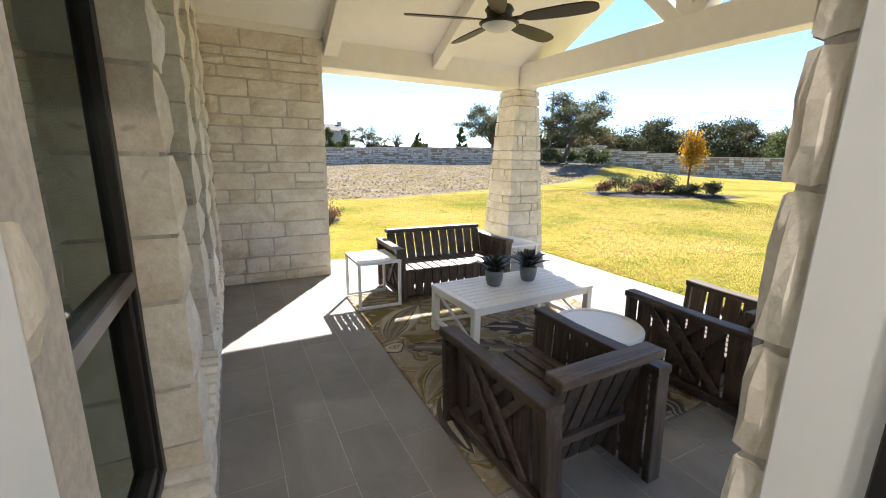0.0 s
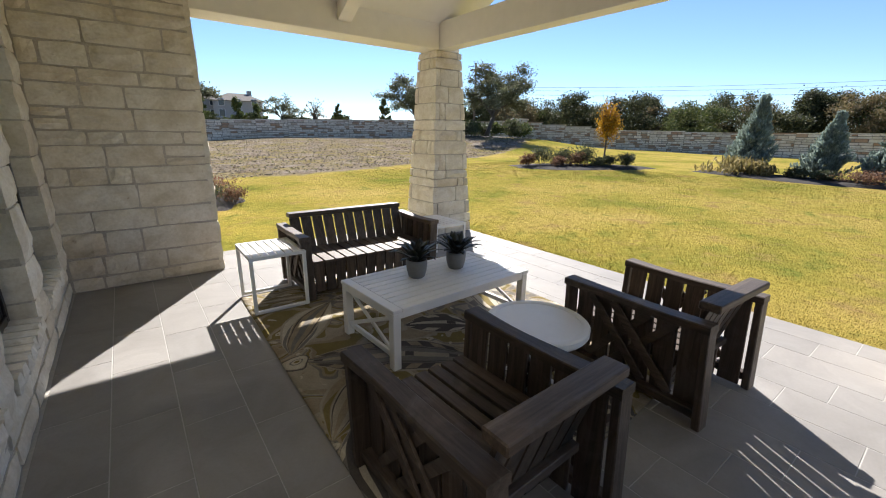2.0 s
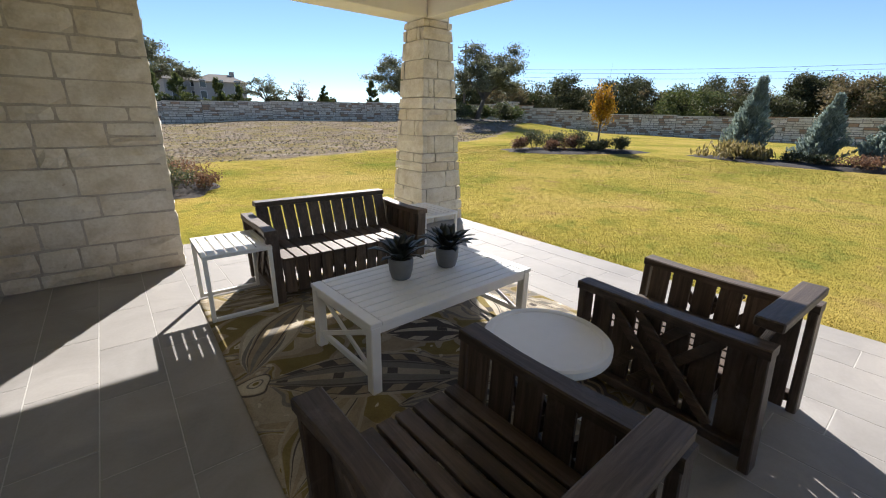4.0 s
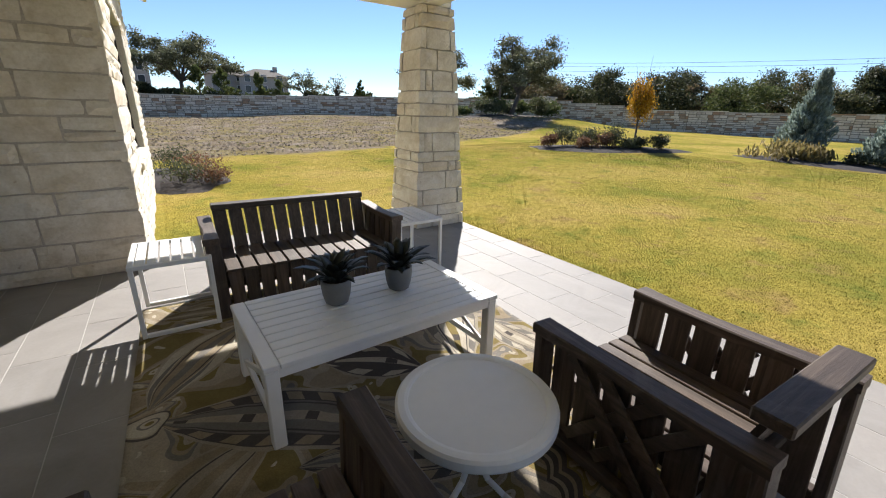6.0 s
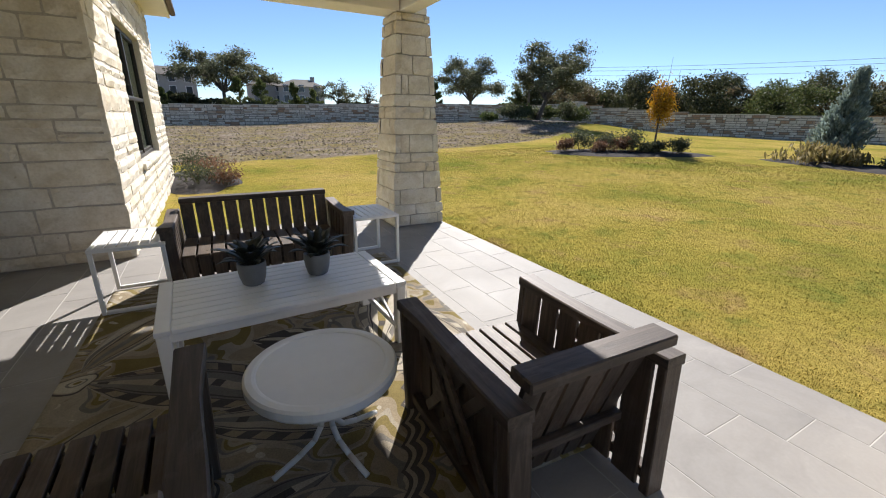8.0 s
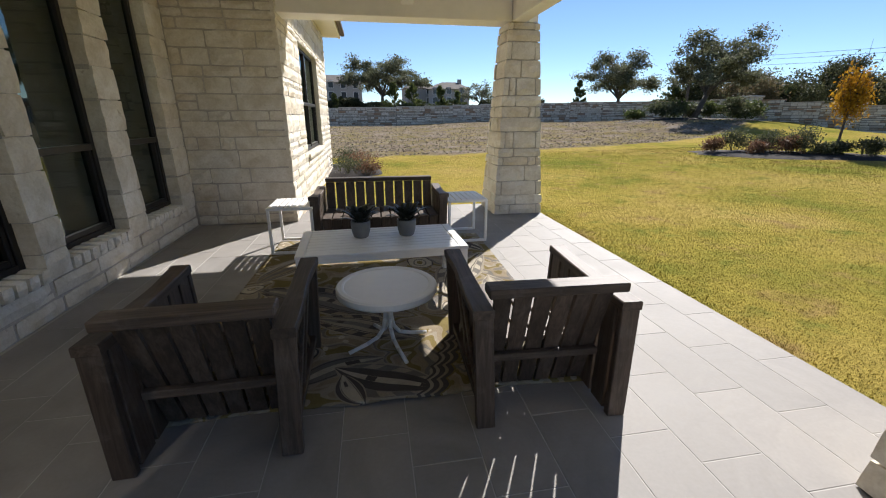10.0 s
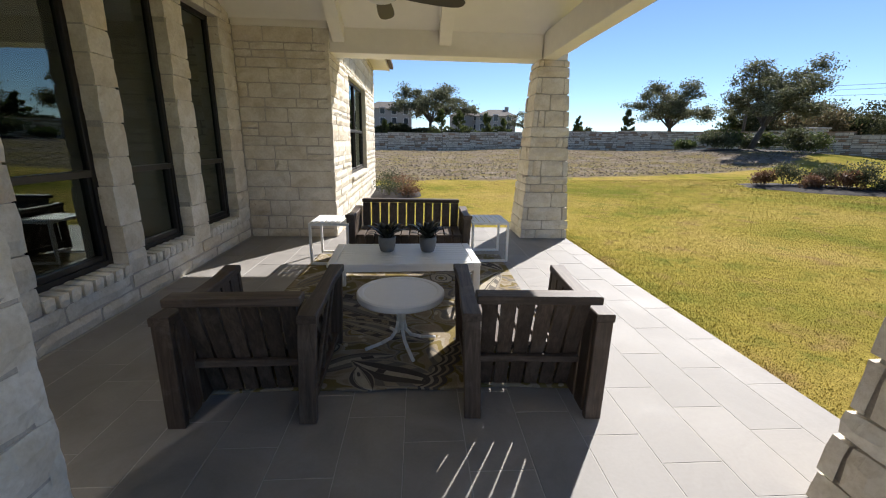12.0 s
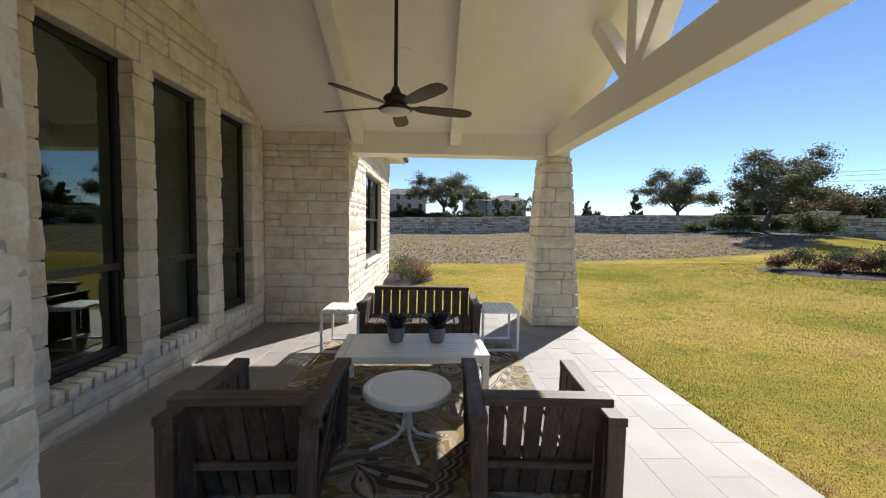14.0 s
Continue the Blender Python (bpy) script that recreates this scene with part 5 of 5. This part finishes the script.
for (xa, ya, za), (xb, yb, zb) in zip(WALL, WALL[1:]):
    ln = math.hypot(xb - xa, yb - ya)
    dx, dy = (xb - xa) / ln, (yb - ya) / ln
    nrm = (dy, -dx)
    if nrm[0] * (5 - xa) + nrm[1] * (2 - ya) < 0:
        nrm = (-nrm[0], -nrm[1])
    steps = max(1, round(ln / 3.0))
    for k in range(steps):
        s0, s1 = ln * k / steps, ln * (k + 1) / steps
        p0, p1 = (xa + dx * s0, ya + dy * s0), (xa + dx * s1, ya + dy * s1)
        top = za + (zb - za) * (k + 0.5) / steps
        top = round(top / 0.09) * 0.09
        base = min(level(*p0), level(*p1)) - 0.25
        brick8(core_v, core_f, p0, p1, nrm, base, top - 0.02, 0.25, 0.0)
        brick8(cap_v, cap_f, p0, p1, nrm, top - 0.015, top + 0.055, 0.30, 0.05)
        z = top - 0.02
        while z > base + 0.2:
            h = rng.choice((0.13, 0.17, 0.2, 0.26))
            u = s0
            while u < s1 - 0.01:
                l = min(rng.uniform(0.28, 0.80), s1 - u)
                q0, q1 = (xa + dx * (u + 0.020), ya + dy * (u + 0.020)), (xa + dx * (u + l - 0.020), ya + dy * (u + l - 0.020))
                brick8(verts, faces, q0, q1, nrm, z - h + 0.020, z - 0.018, -0.005, rng.uniform(0.03, 0.085))
                u += l
            z -= h
# the shade of the raked joints is put into this dark mortar colour
M_JOINT = plain("shaded_raked_mortar", (0.16, 0.145, 0.125), 1.0, vary=0.2, grain=20, relief=0.3)
gw = thing("garden_wall", pose(0, 0, 0), "long pale grey and tan rubble stone garden wall", "wall", kind="structure")
for nm, vl, fl, mt, kd in (("mortar_core", core_v, core_f, M_JOINT, ""), ("stones", verts, faces, M_FENCE, "stuff"), ("coping", cap_v, cap_f, M_FENCE, "")):
    me = bpy.data.meshes.new(nm)
    me.from_pydata(vl, [], fl)
    ob = link(nm, me, mt, gw)
    if kd:
        ob["kind"] = kd
bm = bmesh.new()
add_box(bm, (35.9, 33.1, 0.6), (37.1, 34.3, 3.05), 0.03)
add_box(bm, (35.8, 33.0, 3.05), (37.2, 34.4, 3.2), 0.03)
part("pier", bm, M_FENCE, gw)

# utility pole with wires
pole = thing("utility_pole", pose(32.8, 37.3, 0.8), "tall wooden utility pole with wires", "pole")
bm = bmesh.new()
add_tube(bm, (0, 0, -0.5), (0, 0, 8.2), 0.14, 0.10, seg=10)
part("pole", bm, M_BARK, pole)
part("crossarm", box((-0.06, -0.9, 7.5), (0.06, 0.9, 7.62), 0.01), M_BARK, pole)
part("streetlight_arm", box((-0.04, 0.0, 7.9), (0.04, 1.2, 7.96), 0.01), M_DARKMETAL, pole)
for dz, ex, ey, ez in ((5.75, 34, -52, 6.75), (5.45, 34, -52, 6.30), (5.05, 34, -52, 5.60)):
    bm = bmesh.new()
    side = Vector((-ey, ex, 0)).normalized() * 0.012
    last = None
    for k in range(13):
        f = k / 12
        q = Vector((ex * f, ey * f, dz + (ez - dz) * f - 1.6 * 4 * f * (1 - f) * 0.5))
        ring = [bm.verts.new(q + d) for d in (side, Vector((0, 0, 0.012)), -side, Vector((0, 0, -0.012)))]
        if last:
            for i in range(4):
                bm.faces.new((last[i], last[(i + 1) % 4], ring[(i + 1) % 4], ring[i]))
        last = ring
    part("wire", bm, M_DARKMETAL, pole)


# far houses
def house(x, y, z, w, d, h, turn, label, rows, cols, wing=0.0):
    ho = thing("house", pose(x, y, z, 0, 0, turn), label, "house")
    wall = part("wall", box((-w / 2, -d / 2, -1), (w / 2, d / 2, h)), M_HOUSE, ho)
    bm = bmesh.new()
    o, rh = 0.5, h * 0.42
    v = [bm.verts.new(p) for p in ((-w / 2 - o, -d / 2 - o, h), (w / 2 + o, -d / 2 - o, h), (w / 2 + o, d / 2 + o, h), (-w / 2 - o, d / 2 + o, h), (-w * 0.18, 0, h + rh), (w * 0.18, 0, h + rh))]
    for f in ((0, 1, 5, 4), (1, 2, 5), (2, 3, 4, 5), (3, 0, 4), (3, 2, 1, 0)):
        bm.faces.new([v[i] for i in f])
    roof = part("roof", bm, M_SHINGLE, ho)
    part("chimney", box((w * 0.22, -0.4, h), (w * 0.22 + 0.8, 0.4, h + rh + 0.5)), M_HOUSE, roof)
    for r in range(rows):
        for c in range(cols):
            cx = -w / 2 + w * (c + 0.5) / cols
            z0 = 0.9 + r * h / rows
            win = part("window", box((cx - 0.5, -d / 2 - 0.06, z0 - 0.06), (cx + 0.5, -d / 2 + 0.02, z0 + 1.22)), M_WHITE, ho)
            part("pane", box((cx - 0.43, -d / 2 - 0.09, z0), (cx + 0.43, -d / 2 - 0.05, z0 + 1.15)), M_PANE, win)
    if wing:
        part("porch", box((w / 2, -d / 2 - 1.5, -1), (w / 2 + wing, d / 2, h * 0.5)), M_HOUSE, ho)
    return ho


M_HOUSE = plain("pale_house_render", (0.38, 0.36, 0.335), 0.9, vary=0.06, grain=2)
M_PANE = plain("dark_far_glass", (0.05, 0.06, 0.07), 0.15, vary=0.1, grain=1, relief=0)
house(-3.9, 86, 3.6, 9.0, 8, 3.7, 8, "pale two-storey house with hipped roof on the hill", 2, 4)
house(18.6, 88, 2.9, 8.0, 8, 3.6, -10, "pale far house with grey hipped roof", 2, 3)
house(12.9, 93, 3.0, 6.0, 7, 3.9, 5, "pale far house with chimney and hipped roof", 2, 2)

# blades of the lawn near the patio, and litter on the dry field
rs = np.random.RandomState(5)
N = 230000
x = EX + 0.012 + 13.0 * rs.uniform(0, 1, N) ** 2.0
y = -4.0 + 19.0 * rs.uniform(0, 1, N)
north = y > 6.36
x[north] = 1.2 + 15.0 * rs.uniform(size=north.sum()) ** 1.3
keep = y < 14.2 + 0.0122 * x * x
x, y = x[keep], y[keep]
N = len(x)
z = np.empty(N)
for k in range(0, N, 20000):
    xx, yy = x[k:k + 20000, None], y[k:k + 20000, None]
    wgt = ((LV[:, 0] - xx) ** 2 + (LV[:, 1] - yy) ** 2 + 9.0) ** -1.7
    z[k:k + 20000] = (wgt * LV[:, 2]).sum(1) / wgt.sum(1)
patch = rs.uniform(0.2, 0.8, N)
h = rs.uniform(0.007, 0.018, N) * (0.7 + 0.6 * patch)
ang = rs.uniform(0, 2 * np.pi, N)
wd = rs.uniform(0.0025, 0.005, N) * (1 + 0.14 * (x - EX))
lean = rs.normal(size=(N, 2)) * 0.55
co = np.empty((N, 3, 3), dtype=np.float32)
co[:, 0] = np.stack([x - wd * np.cos(ang), y - wd * np.sin(ang), z - 0.006], 1)
co[:, 1] = np.stack([x + wd * np.cos(ang), y + wd * np.sin(ang), z - 0.006], 1)
co[:, 2] = np.stack([x + lean[:, 0] * h, y + lean[:, 1] * h, z + h], 1)
me = bpy.data.meshes.new("lawn_blades")
me.vertices.add(3 * N)
me.vertices.foreach_set("co", co.ravel())
me.loops.add(3 * N)
me.loops.foreach_set("vertex_index", np.arange(3 * N, dtype=np.int32))
me.polygons.add(N)
me.polygons.foreach_set("loop_start", np.arange(0, 3 * N, 3, dtype=np.int32))
me.update(calc_edges=True)
tagged(link("lawn_blades", me, M_BLADES), "short green and straw coloured lawn blades", "grass", kind="stuff")
M_LITTER = foliage("dry_litter", [(0, (0.10, 0.08, 0.055)), (0.35, (0.20, 0.165, 0.125)), (0.7, (0.31, 0.27, 0.22)), (1, (0.19, 0.19, 0.07))], 0.9)
n = 26000
lx = -4 + 34 * rs.uniform(size=n)
ly = 15.0 + 0.0122 * lx * lx + 29 * rs.uniform(size=n) ** 1.3
ok = (ly < 43.5 - 0.012 * np.maximum(lx - 8, 0) ** 2.1)
lx, ly = lx[ok], ly[ok]
lz = np.array([level(a, b) for a, b in zip(lx[:14000], ly[:14000])])
lx, ly = lx[:len(lz)], ly[:len(lz)]
c = np.stack([lx, ly, lz + 0.02], 1)
u, v = random_axes(rs, len(c), 0.11, 0.3)
tagged(quads("field_litter", c, u, v, M_LITTER), "dry straw and wood chip litter on the field", "litter", kind="stuff")


# ---- pieces of walls, columns and floor ----
rng = random.Random(21)
# end wall
zs = courses(0.0, 2.965, rng)
stone_rect(wall_north, face_matrix((PX, FY, 0), (0, -1, 0)), 0.0, 0, PX - WX, 2.965, zs, rng, 0.06)
# window wall: below the sills, between the windows, and the gable above
F_W = face_matrix((WX, 0, 0), (1, 0, 0))
zs = courses(0.0, SILL - 0.105, rng, (0.13, 0.165))
stone_rect(wall_west, F_W, -5.53, 0, -HY, SILL - 0.105, zs, rng, 0.06, lengths=(0.3, 0.75))
zs = courses(SILL - 0.10, HEAD, rng, (0.2, 0.24, 0.28, 0.34))
for a, b in zip(edges[::2], edges[1::2]):
    a, b = max(a, HY), min(b, FY)
    for p, q in zip(zs, zs[1:]):
        m = face_matrix((WX + (-0.022 if a < 1.0 else 0.012), 0, 0), (1, 0, 0)) @ Matrix.Translation((-(a + b) / 2, rng.uniform(-0.006, 0.010), (p + q) / 2))
        lay(wall_west, m, b - a + 0.012 + rng.uniform(-0.006, 0.012), q - p - 0.005, 0.17, rng, M_STONE, 0.8 if a < 1.0 else 1.5)
zs = courses(HEAD, 4.3, rng)
stone_rect(wall_west, F_W, -FY, HEAD, -HY, 4.3, zs, rng, 0.06, top=lambda u: ceiling_z(-u) - 0.01)
# rowlock sills
for a, b in WINDOWS:
    n = round((b - a) / 0.105)
    st = (b - a) / n
    for i in range(n):
        m = face_matrix((WX + 0.03, 0, 0), (1, 0, 0)) @ Matrix.Translation((-(a + st * (i + 0.5)), rng.uniform(-0.006, 0.006), SILL - 0.052 + rng.uniform(-0.003, 0.003))) @ pose(0, 0, 0, -4, 0, 0)
        lay(wall_west, m, st - 0.010, 0.10, 0.18, rng, M_SAWN, 0.8, "sill_stone")
# sunlit house wall
F_H = face_matrix((PX, 0, 0), (1, 0, 0))
zs = courses(-0.1, 3.4, rng)
stone_rect(wall_house, F_H, -11.6, -0.1, -FY, HW[2] - 0.1, zs, rng, 0.06, lengths=(0.25, 0.7))
stone_rect(wall_house, F_H, -11.6, HW[2] - 0.1, -HW[1], HW[3], zs, rng, 0.06, lengths=(0.25, 0.7))
stone_rect(wall_house, F_H, -HW[0], HW[2] - 0.1, -FY, HW[3], zs, rng, 0.06, lengths=(0.25, 0.7))
stone_rect(wall_house, F_H, -11.6, HW[3], -FY, 3.4, zs, rng, 0.06, lengths=(0.25, 0.7))
n = 13
st = (HW[1] - HW[0]) / n
for i in range(n):
    lay(wall_house, face_matrix((PX + 0.04, 0, 0), (1, 0, 0)) @ Matrix.Translation((-(HW[0] + st * (i + 0.5)), 0, HW[2] - 0.045)), st - 0.01, 0.09, 0.16, rng, M_SAWN, 0.8, "sill_stone")
# door wall: pier beside the doorway (its stones turn the corner), and the wall behind it
zs = courses(0.0, 3.0, rng, (0.18, 0.24, 0.3, 0.34))
stone_rect(wall_south, face_matrix((0, HY, 0), (0, 1, 0)), DR, 0, CORNER - 0.004, 3.0, zs, rng, 0.075, lengths=(0.3, 0.4))
for p, q in zip(zs, zs[1:]):
    m = face_matrix((DR, 0, 0), (-1, 0, 0)) @ Matrix.Translation((HY - 0.04, 0, (p + q) / 2))
    lay(wall_south, m, 0.070, q - p - 0.014, 0.05, rng, M_STONE, 0.6)
    if q < 2.45:
        m = face_matrix((DL, 0, 0), (1, 0, 0)) @ Matrix.Translation((-HY + 0.045, 0, (p + q) / 2))
        lay(wall_south, m, 0.09, q - p - 0.014, 0.05, rng, M_STONE, 0.6)
zs = courses(0.0, 3.4, rng)
stone_rect(wall_south, face_matrix((CORNER, 0, 0), (1, 0, 0)), -HY + 0.002, 0, 2.2, 3.4, zs, rng, 0.07)


# tapered stone columns
def column(y, seed, x=CX):
    rng = random.Random(seed)
    col = thing("stone_column", pose(x, y, 0), "square tapered cream limestone column under the patio beam", "column", "patio columns", "structure")
    bm = bmesh.new()
    H = BEAM0
    v = [bm.verts.new((sx * (r - 0.035), sy * (r - 0.035), z)) for r, z in ((0.39, 0), (0.24, H)) for sx, sy in ((-1, -1), (1, -1), (1, 1), (-1, 1))]
    for f in ((0, 1, 5, 4), (1, 2, 6, 5), (2, 3, 7, 6), (3, 0, 4, 7), (4, 5, 6, 7), (3, 2, 1, 0)):
        bm.faces.new([v[i] for i in f])
    part("core", bm, M_MORTAR, col)
    zs = courses(0, H, rng, (0.125, 0.15, 0.2, 0.235))
    for k, (a, b) in enumerate(zip(zs, zs[1:])):
        r = 0.39 - 0.15 * (a + b) / 2 / H
        for q in range(4):
            ang = radians(90 * q)
            n = Vector((math.cos(ang), math.sin(ang), 0))
            full = (q + k) % 2 == 0
            half = r if full else r - 0.088
            f = face_matrix(n * r, n)
            if full:
                cut = rng.choice((None, None, 0.3, -0.25, 0.1))
                spans = [(-half, half)] if cut is None or b - a > 0.19 and rng.random() < 0.5 else [(-half, cut * half), (cut * half, half)]
            else:
                cut = rng.choice((None, 0.45, -0.5))
                spans = [(-half, half)] if cut is None else [(-half, cut * half), (cut * half, half)]
            for s0, s1 in spans:
                m = f @ Matrix.Translation(((s0 + s1) / 2, rng.uniform(-0.004, 0.004), (a + b) / 2)) @ pose(0, 0, 0, 3.2, 0, 0)
                ob = lay(col, m, s1 - s0 - 0.010, b - a - 0.012, 0.085, rng, M_STONE, 0.75)
                ob.data = ob.data.copy()
                mid = (s0 + s1) / 2
                for v in ob.data.vertices:
                    v.co.x = (mid + v.co.x) * (1 - 0.15 / H * v.co.z / r) - mid
    return col


column(COLS[0], 3)
column(0.211, 4, CX + 0.073)

# floor tiles
TW, TL = 0.311, 0.62
TILES = {}
k = 0
x = 1.327 - 6 * TW
while x < EX - 0.01:
    x0, x1 = max(x, WX + 0.004), min(x + TW, EX)
    y = 0.981 - 0.203 * (k - 6) - TL * 12
    while y < 6.34:
        y0, y1 = max(y, -3.2), min(y + TL, 6.34)
        if y1 - y0 > 0.03 and x1 - x0 > 0.03:
            w, l = x1 - x0 - 0.0042, y1 - y0 - 0.0042
            key = (round(w, 3), round(l, 3))
            if key not in TILES:
                me = bpy.data.meshes.new("tile")
                e = 0.002
                pts = [(-w / 2, -l / 2), (w / 2, -l / 2), (w / 2, l / 2), (-w / 2, l / 2)]
                vs = [(px, py, -0.012) for px, py in pts] + [(px, py, -e) for px, py in pts] + [(px - math.copysign(e, px), py - math.copysign(e, py), 0.0) for px, py in pts]
                fs = [(8, 9, 10, 11)] + [(i, (i + 1) % 4, 4 + (i + 1) % 4, 4 + i) for i in range(4)] + [(4 + i, 4 + (i + 1) % 4, 8 + (i + 1) % 4, 8 + i) for i in range(4)]
                me.from_pydata(vs, [], fs)
                me.materials.append(M_TILE)
                TILES[key] = me
            ob = new("tile", TILES[key])
            ob.parent = slab
            ob.location = ((x0 + x1) / 2, (y0 + y1) / 2, 0.0)
        y += TL
    x += TW
    k += 1
